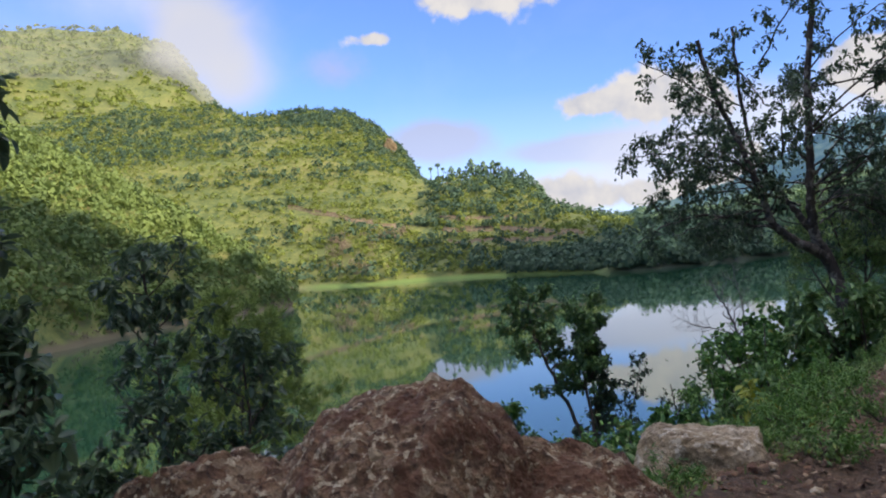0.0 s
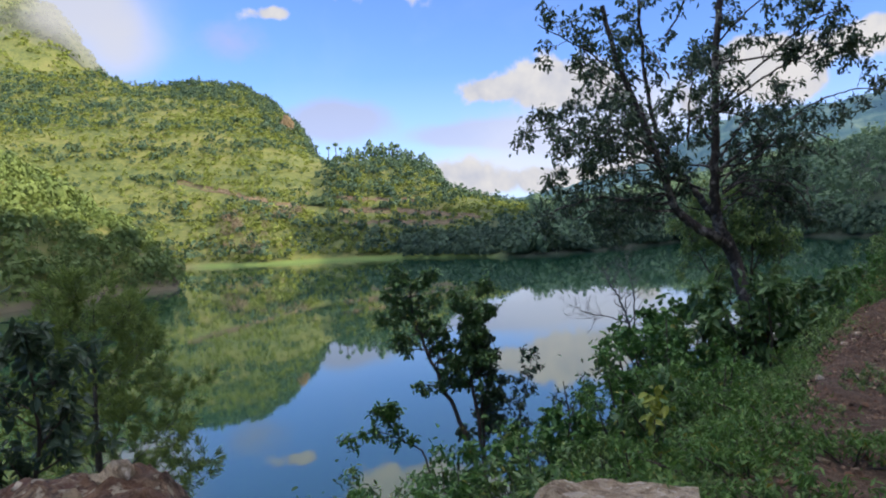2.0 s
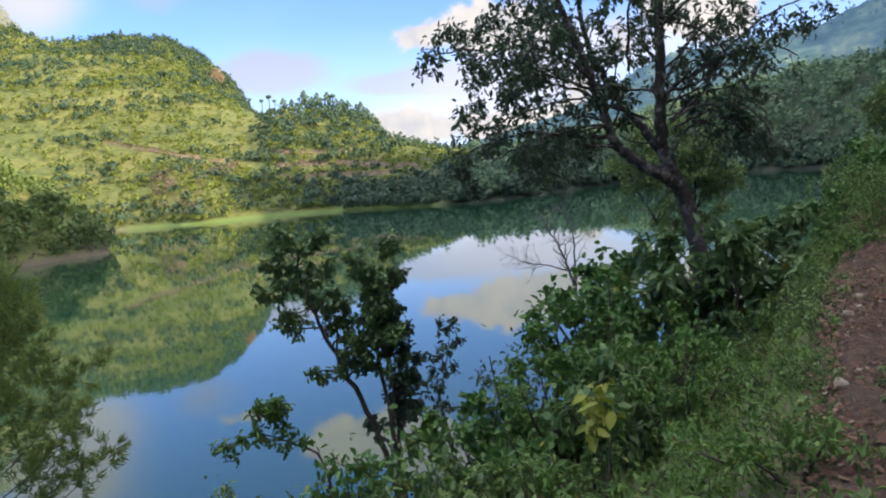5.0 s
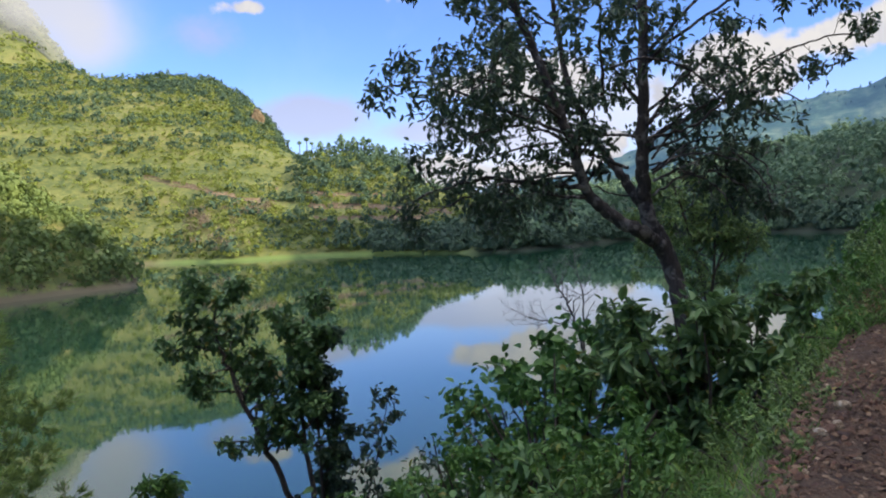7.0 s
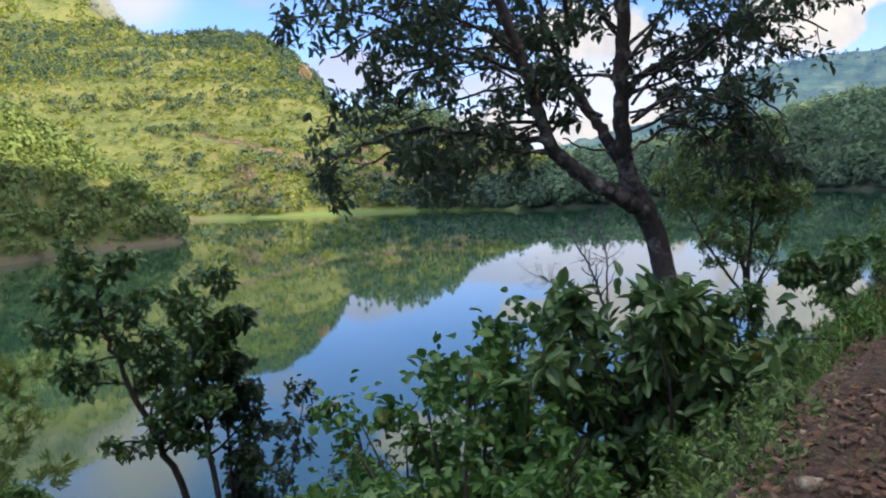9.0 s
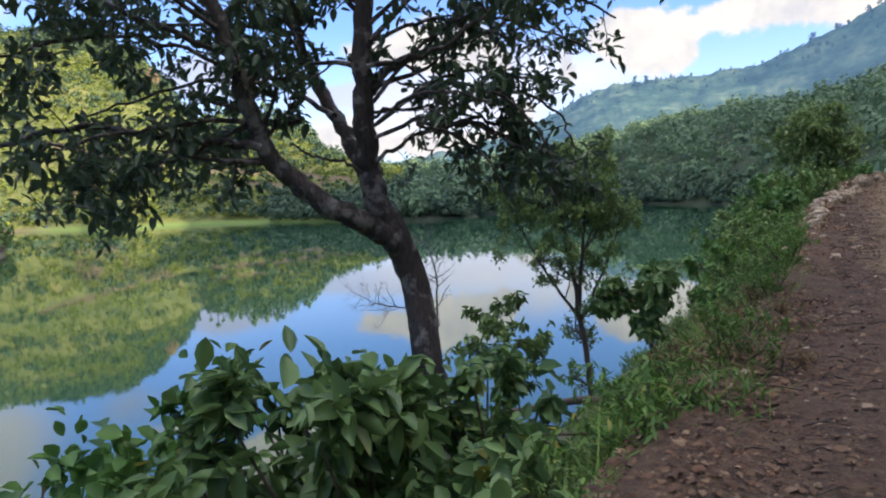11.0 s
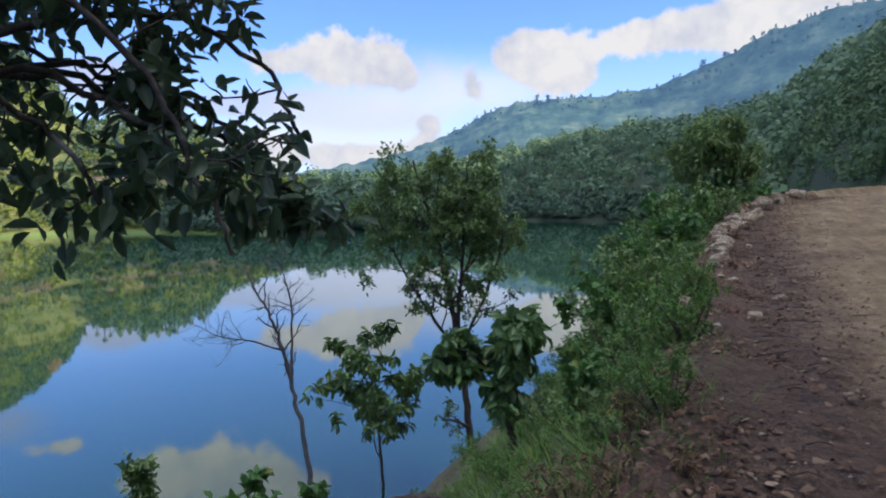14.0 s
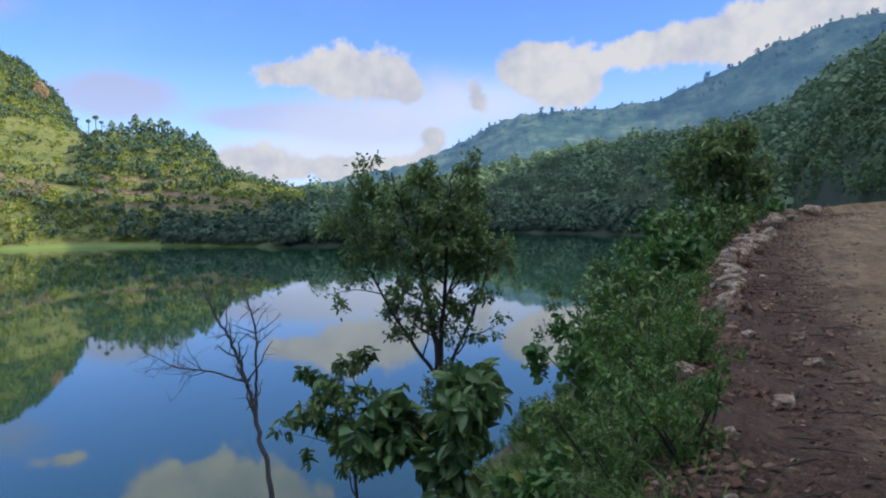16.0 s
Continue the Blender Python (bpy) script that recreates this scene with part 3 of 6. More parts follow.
def land(x, y):
    x, y = np.asarray(x, float), np.asarray(y, float)
    f, g = far_land(x, y), near_land(x, y)
    r = np.hypot(x - 0, (y - 24) * 0.8)
    k = np.clip((r - 33) / 25, 0, 1)
    k = k * k * (3 - 2 * k)
    return g * (1 - k) + np.where(edge_x(y) - x > 0, f, np.maximum(f, g * 0.5)) * k


def axis(a, b, fine, grow, far):
    mid = list(np.arange(a, b, fine))
    lo, hi, s = [a], [b], fine
    while hi[-1] < far:
        s *= grow
        s = min(s, 14) if hi[-1] < 700 else s
        hi.append(hi[-1] + s)
        lo.append(lo[-1] - s)
    return np.array(lo[:0:-1] + mid + hi)


def make_ground():
    xs, ys = axis(-8.0, 5.0, 0.26, 1.055, 1500), axis(0.0, 52.0, 0.36, 1.055, 1500)
    X, Y = np.meshgrid(xs, ys, indexing="ij")
    Z = land(X, Y)
    Z = Z - np.where((X > edge_x(Y) - 0.02) & (X < edge_x(Y) + 4.4) & (Y > -12) & (Y < 53), 0.10, 0)
    v = np.stack([X, Y, Z], -1).reshape(-1, 3)
    nx, ny = X.shape
    i, j = np.meshgrid(np.arange(nx - 1), np.arange(ny - 1), indexing="ij")
    q = (i * ny + j)
    f = np.stack([q, q + ny, q + ny + 1, q + 1], -1).reshape(-1, 4)
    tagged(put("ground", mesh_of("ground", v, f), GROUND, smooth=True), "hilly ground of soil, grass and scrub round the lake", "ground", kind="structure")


def rim_height(y, u):
    """Spoil heaped along the rim of the track."""
    return (0.10 + 0.10 * np.clip((y - 27) / 4, 0, 1)) * np.exp(-((u - 0.15) / 0.26) ** 2)


def make_road():
    ys = np.arange(-11, 54, 0.12)
    us = np.concatenate([np.linspace(-0.25, 1.2, 22), np.linspace(1.32, 4.3, 22)])
    Yg, U = np.meshgrid(ys, us, indexing="ij")
    X = edge_x(Yg) + U + 0.10 * fbm(Yg, Yg * 0, 1.3, 8) * np.clip(1 - U, 0, 1)
    rut = -0.05 * np.exp(-((U - 1.25) / 0.22) ** 2) - 0.05 * np.exp(-((U - 2.7) / 0.25) ** 2)
    Z = road_z(Yg) + rut + 0.045 * fbm(X, Yg, 0.7, 2) + 0.022 * fbm(X, Yg, 0.16, 4) + 0.02
    Z = Z - np.clip(-U, 0, 1) * 1.3 + rim_height(Yg, U)
    v = np.stack([X, Yg, Z], -1).reshape(-1, 3)
    ny, nu = X.shape
    i, j = np.meshgrid(np.arange(ny - 1), np.arange(nu - 1), indexing="ij")
    q = i * nu + j
    f = np.stack([q, q + 1, q + nu + 1, q + nu], -1).reshape(-1, 4)
    tagged(put("road", mesh_of("road", v, f), ROAD, smooth=True), "rutted brown dirt track with loose stones along the slope", "dirt road", kind="structure")


def make_water():
    me = mesh_of("water", [(-1500, -1500, LAKE_Z), (800, -1500, LAKE_Z), (800, 1500, LAKE_Z), (-1500, 1500, LAKE_Z)], [(0, 1, 2, 3)])
    tagged(put("water", me, WATER), "still green lake water mirroring sky and hills", "lake", kind="structure")


make_ground()
make_road()
make_water()


# ---- plants ----
def tufts(rng, tips, dirs, per, length, width, spread=0.9, droop=0.5, jitter=0.05):
    """Leaves in whorls round twig tips: positions, directions, upper sides, lengths, widths."""
    n = len(tips)
    pos = np.repeat(tips, per, 0) + rng.normal(size=(n * per, 3)) * jitter
    d = units(np.repeat(dirs, per, 0) * 0.6 + rng.normal(size=(n * per, 3)) * spread + [0, 0, -droop])
    up = units(np.array([0, 0, 1.0]) + rng.normal(size=(n * per, 3)) * 0.45)
    L = length * rng.uniform(0.55, 1.15, n * per)
    return pos, d, up, L, L * width * rng.uniform(0.8, 1.15, n * per)


def crown_mesh(name, rng, tips, dirs, per, length, width, spread=0.9, droop=0.5, jitter=0.05, bend=0.25, fine=False):
    pos, d, up, L, W = tufts(rng, np.asarray(tips), np.asarray(dirs), per, length, width, spread, droop, jitter)
    return blade_mesh(name, pos, d, up, L, W, bend, fine=fine)


def leafy(name, rng, root, mat, label, near, single, tips, dirs, per, length, width, spread, droop, jitter):
    """A crown whose leaves nearest to a place beside the track are parts of their own."""
    pos, d, up, L, W = tufts(rng, np.asarray(tips), np.asarray(dirs), per, length, width, spread, droop, jitter)
    order = np.argsort(np.linalg.norm(pos - np.array(near), axis=1))
    rest = order[single:]
    if len(rest):
        put(name, blade_mesh(name, pos[rest], d[rest], up[rest], L[rest], W[rest], 0.3, fine=True), mat, root, label)
    one = blade_mesh("leaf", np.zeros((1, 3)), np.array([[1.0, 0, 0]]), np.array([[0, 0, 1.0]]), 1.0, 1.0, 0.3, 0.15, True)
    one.materials.append(mat)
    for k in order[:single]:
        ax = units(d[k])
        side = units(np.cross(ax, up[k]))
        nor = np.cross(side, ax)
        ob = new("leaf", one)
        ob.parent = root
        m = Matrix(np.stack([ax * L[k], -side * W[k], nor * L[k]], 1).tolist()).to_4x4()
        m.translation = pos[k]
        ob.matrix_basis = m


def branch_out(rng, line, radius, count, length, start=0.3, up=0.25, curl=0.18, levels=1, droop=0.0):
    """Side branches off a line; gives tubes, twig tips and their directions."""
    tubes, tips, dirs = [], [], []
    k = len(line)
    for c in range(count):
        t = start + (1 - start) * (c + rng.uniform(0, 1)) / count
        i = min(int(t * (k - 1)), k - 2)
        p = line[i]
        ax = units(line[i + 1] - line[i])
        side = units(np.cross(ax, rng.normal(size=3)))
        d = units(side + ax * rng.uniform(0.2, 0.7) + [0, 0, up])
        L = length * rng.uniform(0.55, 1.1) * (1.15 - 0.5 * t)
        w = wander(rng, p, d, L, 6, curl, 0.03 - droop)
        r0 = max(radius * (1 - 0.75 * t) * 0.6, 0.006)
        tubes.append((w, np.linspace(r0, max(r0 * 0.25, 0.003), len(w))))
        if levels > 0:
            a, b, e = branch_out(rng, w, r0, 4, L * 0.5, 0.25, up * 0.5, curl * 1.2, levels - 1, droop)
            tubes += a
            tips += b
            dirs += e
        for s in (6, 5, 4, 3) if levels == 0 else (6, 5):
            tips.append(w[s])
            dirs.append(units(w[s] - w[s - 1] + 0.7 * units(np.cross(w[s] - w[s - 1], rng.normal(size=3)))))
    return tubes, tips, dirs


def grouped(tubes, count):
    """Each branch with its own twigs."""
    step = max(1, len(tubes) // max(1, count))
    return [tubes[k:k + step] for k in range(0, len(tubes), step)]


def rooted(x, y, sink=0.15):
    return float(land(np.array([x]), np.array([y]))[0]) - sink


def leaning_tree():
    """The big dark tree that leans over the bank, forked a little over the track's height."""
    rng = np.random.default_rng(5)
    root = empty("forked_tree", "big dark leafy tree with a leaning forked mottled trunk", "tree")
    zb = rooted(-2.8, 20.98)
    trunk = curve_through([(-2.8, 20.98, zb), (-2.9, 20.97, 7.3), (-2.96, 21.0, 7.9), (-3.07, 21.11, 8.35), (-3.13, 21.1, 8.62), (-3.22, 21.03, 8.9), (-3.32, 20.97, 9.12)])
    r = np.interp(np.linspace(0, 1, len(trunk)), [0, 0.25, 0.7, 1], [0.19, 0.135, 0.125, 0.15])
    put("trunk", tube_mesh("trunk", [(trunk, r)], 16, 0.015, rng), BARK, root, smooth=True)
    limbs = [
        ([(-3.1, 21.11, 8.48), (-3.2, 21.0, 8.83), (-3.34, 20.78, 9.04), (-3.5, 20.55, 9.18), (-3.78, 20.41, 9.41), (-3.98, 20.26, 9.68), (-4.06, 20.17, 9.99), (-4.1, 20.08, 10.31), (-4.25, 20.03, 10.82), (-4.5, 19.9, 11.6), (-4.8, 19.7, 12.6), (-5.0, 19.6, 13.6)], 0.115),
        ([(-3.38, 20.92, 9.4), (-3.55, 21.02, 9.6), (-3.81, 21.15, 9.95), (-4.2, 21.35, 10.44), (-4.5, 21.5, 10.95), (-4.75, 21.6, 11.53), (-4.9, 21.6, 12.6), (-4.9, 21.5, 14.2)], 0.085),
        ([(-3.22, 21.02, 8.9), (-3.36, 20.95, 9.3), (-3.39, 20.9, 9.62), (-3.37, 20.85, 10.02), (-3.34, 20.8, 10.59), (-3.3, 20.85, 11.4), (-3.25, 20.9, 12.6), (-3.1, 21.0, 13.9), (-3.0, 21.1, 15.2)], 0.125),
        ([(-4.0, 20.18, 9.75), (-4.5, 19.8, 9.85), (-5.2, 19.3, 9.95), (-5.9, 18.9, 9.75), (-6.2, 18.6, 9.5)], 0.04),
        ([(-3.36, 20.85, 10.15), (-3.3, 21.1, 10.4), (-3.2, 21.5, 10.58), (-3.05, 22.1, 10.75), (-2.85, 22.6, 10.95), (-2.6, 23.1, 11.25), (-2.2, 23.7, 11.6)], 0.055),
        ([(-3.25, 20.7, 10.4), (-2.75, 20.95, 10.5), (-2.2, 21.3, 10.9), (-1.7, 21.7, 10.95), (-1.4, 22.0, 10.8)], 0.035),
        ([(-3.2, 20.7, 9.8), (-2.7, 21.2, 10.05), (-2.3, 21.7, 10.2), (-1.95, 22.05, 9.95), (-1.85, 22.15, 9.6)], 0.03),
        ([(-3.5, 20.55, 10.0), (-4.2, 20.9, 10.3), (-5.2, 21.4, 10.8), (-6.2, 21.8, 11.0)], 0.04),
        ([(-4.15, 20.1, 10.5), (-4.9, 19.6, 10.9), (-5.7, 19.1, 11.3), (-6.4, 18.7, 11.3)], 0.04),
        ([(-3.75, 20.5, 10.8), (-3.5, 19.7, 11.2), (-3.2, 18.9, 11.7), (-3.0, 18.2, 11.9)], 0.04),
        ([(-3.2, 20.8, 11.6), (-2.4, 20.9, 12.3), (-1.6, 21.0, 12.9), (-1.0, 21.2, 13.1)], 0.04),
        ([(-3.2, 20.7, 10.6), (-3.0, 21.4, 11.2), (-2.7, 22.1, 11.6), (-2.5, 22.6, 11.7)], 0.04),
        ([(-3.38, 20.85, 9.5), (-3.6, 20.75, 9.62), (-3.85, 20.7, 9.68), (-4.0, 20.6, 9.8)], 0.024),
        ([(-4.4, 20.0, 11.5), (-5.2, 20.2, 12.2), (-6.0, 20.3, 12.6)], 0.035),
        ([(-4.05, 20.5, 12.2), (-4.6, 21.2, 12.9), (-5.1, 21.8, 13.4)], 0.03),
        ([(-4.2, 20.1, 10.7), (-4.4, 19.3, 11.0), (-4.5, 18.5, 11.1), (-4.5, 18.0, 10.9)], 0.035),
        ([(-4.05, 20.45, 13.0), (-3.3, 19.8, 13.7), (-2.6, 19.3, 14.1)], 0.03),
        ([(-3.2, 20.9, 12.8), (-2.5, 21.4, 13.6), (-1.9, 21.8, 14.0)], 0.03),
        ([(-4.5, 19.9, 12.0), (-5.3, 19.3, 12.8), (-6.0, 18.9, 13.3)], 0.03),
        ([(-3.2, 20.65, 9.95), (-2.8, 20.6, 10.1), (-2.4, 20.5, 10.1), (-2.0, 20.5, 9.95)], 0.025),
        ([(-3.2, 20.68, 9.6), (-2.95, 20.95, 9.8), (-2.6, 21.4, 9.95), (-2.25, 21.9, 9.8), (-2.05, 22.15, 9.5)], 0.03),
        ([(-3.2, 20.7, 9.9), (-2.9, 21.1, 10.25), (-2.5, 21.5, 10.4), (-2.1, 21.9, 10.3)], 0.03),
        ([(-3.2, 20.7, 10.1), (-2.85, 21.0, 10.6), (-2.4, 21.4, 10.9), (-2.0, 21.6, 10.9)], 0.03),
        ([(-3.5, 20.0, 11.3), (-3.1, 20.2, 11.4), (-2.7, 20.6, 11.3), (-2.4, 20.9, 11.0), (-2.2, 21.1, 10.7)], 0.03),
        ([(-3.2, 20.7, 9.9), (-2.7, 20.85, 10.2), (-2.2, 21.0, 10.1), (-1.85, 21.1, 9.75), (-1.75, 21.15, 9.4)], 0.03),
        ([(-3.2, 20.8, 11.5), (-2.6, 21.2, 12.0), (-1.9, 21.6, 12.4), (-1.3, 21.9, 12.6), (-0.9, 22.1, 12.6)], 0.04),
        ([(-3.7, 20.3, 9.95), (-4.4, 20.5, 9.95), (-5.2, 20.7, 9.9), (-5.8, 20.7, 9.7)], 0.03),
        ([(-2.6, 23.1, 11.25), (-1.9, 23.3, 11.7), (-1.2, 23.4, 11.9), (-0.6, 23.4, 11.8)], 0.03),
        ([(-3.2, 20.9, 12.4), (-2.3, 22.0, 12.6), (-1.5, 22.8, 12.8), (-0.8, 23.4, 12.7)], 0.035),
        ([(-4.6, 21.5, 11.2), (-5.4, 21.4, 11.6), (-6.3, 21.2, 11.7), (-7.0, 21.0, 11.4)], 0.035),
        ([(-4.9, 21.6, 12.4), (-5.8, 21.7, 13.0), (-6.6, 21.7, 13.2)], 0.03),
        ([(-3.2, 20.95, 12.2), (-3.6, 21.8, 12.6), (-3.8, 22.6, 12.8), (-3.9, 23.2, 12.7)], 0.03),
        ([(-4.06, 20.17, 9.99), (-4.35, 19.7, 9.96), (-4.72, 19.3, 9.87), (-5.05, 18.89, 9.75), (-5.35, 18.48, 9.54)], 0.035),
        ([(-4.06, 20.17, 9.99), (-4.43, 19.89, 9.73), (-4.81, 19.73, 9.61), (-5.14, 19.58, 9.37)], 0.03),
        ([(-4.2, 21.35, 10.44), (-4.8, 21.03, 10.5), (-5.38, 20.75, 10.43), (-5.91, 20.47, 10.27), (-6.25, 20.18, 10.13)], 0.035),
        ([(-4.5, 21.5, 10.95), (-5.0, 21.14, 11.04), (-5.52, 20.77, 11.05), (-5.95, 20.31, 10.95), (-6.3, 19.88, 10.82)], 0.035),
        ([(-4.1, 20.08, 10.31), (-4.34, 19.74, 10.53), (-4.69, 19.34, 10.63), (-4.96, 18.87, 10.5), (-5.19, 18.41, 10.34)], 0.03),
        ([(-4.25, 20.03, 10.82), (-4.55, 19.71, 11.03), (-4.97, 19.24, 11.06), (-5.3, 18.7, 10.92), (-5.46, 18.32, 10.69)], 0.03),
        ([(-3.37, 20.85, 10.02), (-3.09, 21.34, 10.09), (-2.77, 21.67, 10.02), (-2.48, 21.97, 9.89)], 0.025),
        ([(-3.34, 20.8, 10.59), (-3.06, 21.34, 10.85), (-2.65, 21.79, 10.92), (-2.14, 22.16, 10.79), (-1.71, 22.39, 10.58)], 0.03),
    ]
    # twigs that hang low over the track's edge
    hanging = [
        ([(-2.9, 20.98, 9.82), (-2.6, 21.4, 9.9), (-2.25, 21.85, 9.72), (-1.95, 22.1, 9.45), (-1.76, 22.2, 9.2)], 0.028),
        ([(-2.9, 20.9, 9.9), (-2.5, 21.25, 9.88), (-2.2, 21.45, 9.68), (-2.0, 21.55, 9.4), (-1.88, 21.58, 9.15)], 0.028),
        ([(-2.9, 20.9, 9.9), (-2.55, 21.1, 9.75), (-2.35, 21.25, 9.5), (-2.25, 21.3, 9.25)], 0.024),
    ]
    first_hanging = len(limbs)
    limbs += hanging
    tips, dirs = [], []
    for k, (pts, r0) in enumerate(limbs):
        r0 = r0 * (0.65 if k > 4 else 1.0)
        line = curve_through(pts, 6)
        line[1:] += rng.normal(size=(len(line) - 1, 3)) * 0.012
        tubes = [(line, np.linspace(r0, max((0.4 if k < 3 else 0.25) * r0, 0.01), len(line)))]
        if k != 12:
            length = float(np.linalg.norm(line[-1] - line[0]))
            a, b, e = branch_out(rng, line, r0 * 0.6, max(5, int(length * 3.4)), 0.38 if k >= first_hanging else 0.6 if k in (6, 19, 20, 21, 22, 24, 25) else 0.95, 0.42 if k < 3 else 0.3, 0.15, 0.16, 1)
            tubes += a
            keep = [i for i, p in enumerate(b) if p[2] > 8.95 and not (np.hypot(p[0] + 3.3, p[1] - 20.6) < 0.9 and p[2] < 9.9) and not (p[0] > -2.9 and p[2] < 11.5 and (i % 5 > 1 if k < first_hanging and p[2] < 10.7 else i % 3 == 0))]
            tips += [b[i] for i in keep]
            dirs += [e[i] for i in keep]
        put("limb", tube_mesh("limb", tubes, 8, 0.03, rng), BARK, root, smooth=True)
    leafy("crown", rng, root, LEAF_A, "dark green drooping oval leaves", (-0.3, 19.4, 9.6), 300, tips, dirs, 3, 0.125, 0.52, 0.8, 0.3, 0.05)
    # a little larger and further out than drawn
    pivot = Matrix.Translation((0.0, 16.9, 9.48))
    root.matrix_basis = pivot @ Matrix.Scale(1.07, 4) @ pivot.inverted() @ Matrix.Translation((0, 0, 0.195))
    return root


def slim_tree(name, label, stems, leaf, mat, bark, seed, per=8, length=0.11, width=0.5, twig=0.6, count=9, levels=1, start=0.35, group="", spread=0.9, droop=0.35, up=0.25, lift=0.0, fine=False, jitter=0.04, single=0, near=(0, 20, 9.5)):
    """A slender bank tree: stems as polylines with their radius at the foot."""
    rng = np.random.default_rng(seed)
    root = empty(name, label, "tree", group)
    tips, dirs = [], []
    for k, (pts, r0) in enumerate(stems):
        pts = [np.array(p, float) + [0, 0, lift] for p in pts]
        line = curve_through(pts, 7)
        line[1:-1] += rng.normal(size=(len(line) - 2, 3)) * r0 * 0.25
        tubes = [(line, np.linspace(r0, r0 * 0.22, len(line)))]
        put("trunk" if k == 0 else "stem", tube_mesh("trunk", tubes, 9, 0.04, rng), bark, root, smooth=True)
        a, b, e = branch_out(rng, line, r0, count, twig, start, up, 0.2, levels)
        tips += b
        dirs += e
        for one in grouped(a, count):
            put("branch", tube_mesh("branch", one, 5), bark, root, smooth=True)
    if mat and single:
        leafy("crown", rng, root, mat, leaf, near, single, tips, dirs, per, length, width, spread, droop, jitter)
    elif mat:
        put("crown", crown_mesh("crown", rng, tips, dirs, per, length, width, spread, droop, jitter, fine=fine), mat, root, leaf)
    return root


def pine_tree():
    rng = np.random.default_rng(9)
    root = empty("pine_tree", "young yellow-green pine with upswept sparse branches", "pine")
    x, y = -24.4, 20.1
    zb = rooted(x, y, 0.3)
    trunk = curve_through([(x, y, zb), (x + 0.05, y, 1.6), (x - 0.05, y + 0.1, 4.6), (x + 0.05, y + 0.2, 7.7)], 9)
    put("trunk", tube_mesh("trunk", [(trunk, np.linspace(0.2, 0.02, len(trunk)))], 9, 0.03, rng), BARK, root, smooth=True)
    tubes, P, D = [], [], []
    for k in range(50):
        t = 0.04 + 0.94 * k / 50
        p = trunk[int(t * (len(trunk) - 1))]
        a = k * 2.4 + rng.uniform(-0.4, 0.4)
        L = (1.3 + 3.9 * (1 - t) ** 0.6) * rng.uniform(0.7, 1.1)
        w = wander(rng, p, (math.cos(a), math.sin(a), 0.35 + 0.5 * t), L, 7, 0.1, 0.05)
        tubes.append((w, np.linspace(0.035 * (1.1 - t), 0.006, len(w))))
        for s in range(3, 8):
            for _ in range(3 if s < 6 else 6):
                q = w[s] + rng.normal(size=3) * 0.05
                d = units(w[s] - w[s - 1] + rng.normal(size=3) * 0.75 + [0, 0, 0.25])
                e = q + d * rng.uniform(0.2, 0.6)
                tubes.append((np.array([q, e]), np.array([0.006, 0.003])))
                P.append(e)
                D.append(d)
    for one in grouped(tubes, 50):
        put("branch", tube_mesh("branch", one, 4), BARK, root, smooth=True)
    P, D = np.array(P), np.array(D)
    per = 22
    pos = np.repeat(P, per, 0) + rng.normal(size=(len(P) * per, 3)) * 0.06
    d = np.repeat(D, per, 0) * 1.0 + rng.normal(size=(len(P) * per, 3)) * 0.5 + [0, 0, 0.1]
    up = rng.normal(size=(len(pos), 3))
    put("needles", blade_mesh("needles", pos, d, up, 0.34 * rng.uniform(0.7, 1.2, len(pos)), 0.052, 0.15, fine=None), LEAF_PINE, root, "long soft yellow-green needles")


def shrub(name, label, x, y, radius, height, mat, seed, leaves=1200, length=0.09, width=0.55, group="", z=None, droop=0.35, stems=6, twigs=5, fine=False, single=0):
    """A bush: stems from one foot, and leaves crowded towards an uneven outside."""
    rng = np.random.default_rng(seed)
    zb = rooted(x, y, 0.1) if z is None else z
    root = empty(name, label, "bush", group, (x, y, zb))
    tips, dirs = [], []
    for k in range(stems):
        a = 2 * np.pi * (k + rng.uniform(0, 0.8)) / stems
        lean = math.sqrt(rng.uniform(0.02, 1.0))
        d = np.array([math.cos(a) * lean * radius, math.sin(a) * lean * radius, height * rng.uniform(0.7, 1.0) * (1.1 - 0.3 * lean)])
        w = wander(rng, (0, 0, 0), d, float(np.linalg.norm(d)), 7, 0.10, 0.0)
        tubes = [(w[::2], np.linspace(0.010 + 0.010 * height, 0.004, len(w))[::2])]
        a2, b2, e2 = branch_out(rng, w, 0.012, twigs, 0.42 * max(radius, 0.5 * height), 0.15, 0.2, 0.2, 1)
        tubes += [(p[::3], r[::3]) for p, r in a2[::8]]
        tips += b2 + [w[-1]]
        dirs += e2 + [units(w[-1] - w[-2])]
        put("stem", tube_mesh("stem", tubes, 4), BARK_DARK, root, smooth=True)
    per = max(1, round(leaves / len(tips)))
    if single:
        leafy("foliage", rng, root, mat, "", (1.5, -2.5, height), single, tips, dirs, per, length, width, 0.9, droop, 0.02 * radius)
    else:
        put("foliage", crown_mesh("foliage", rng, tips, dirs, per, length, width, 0.9, droop, 0.04 * radius, fine=fine), mat, root)
    return root


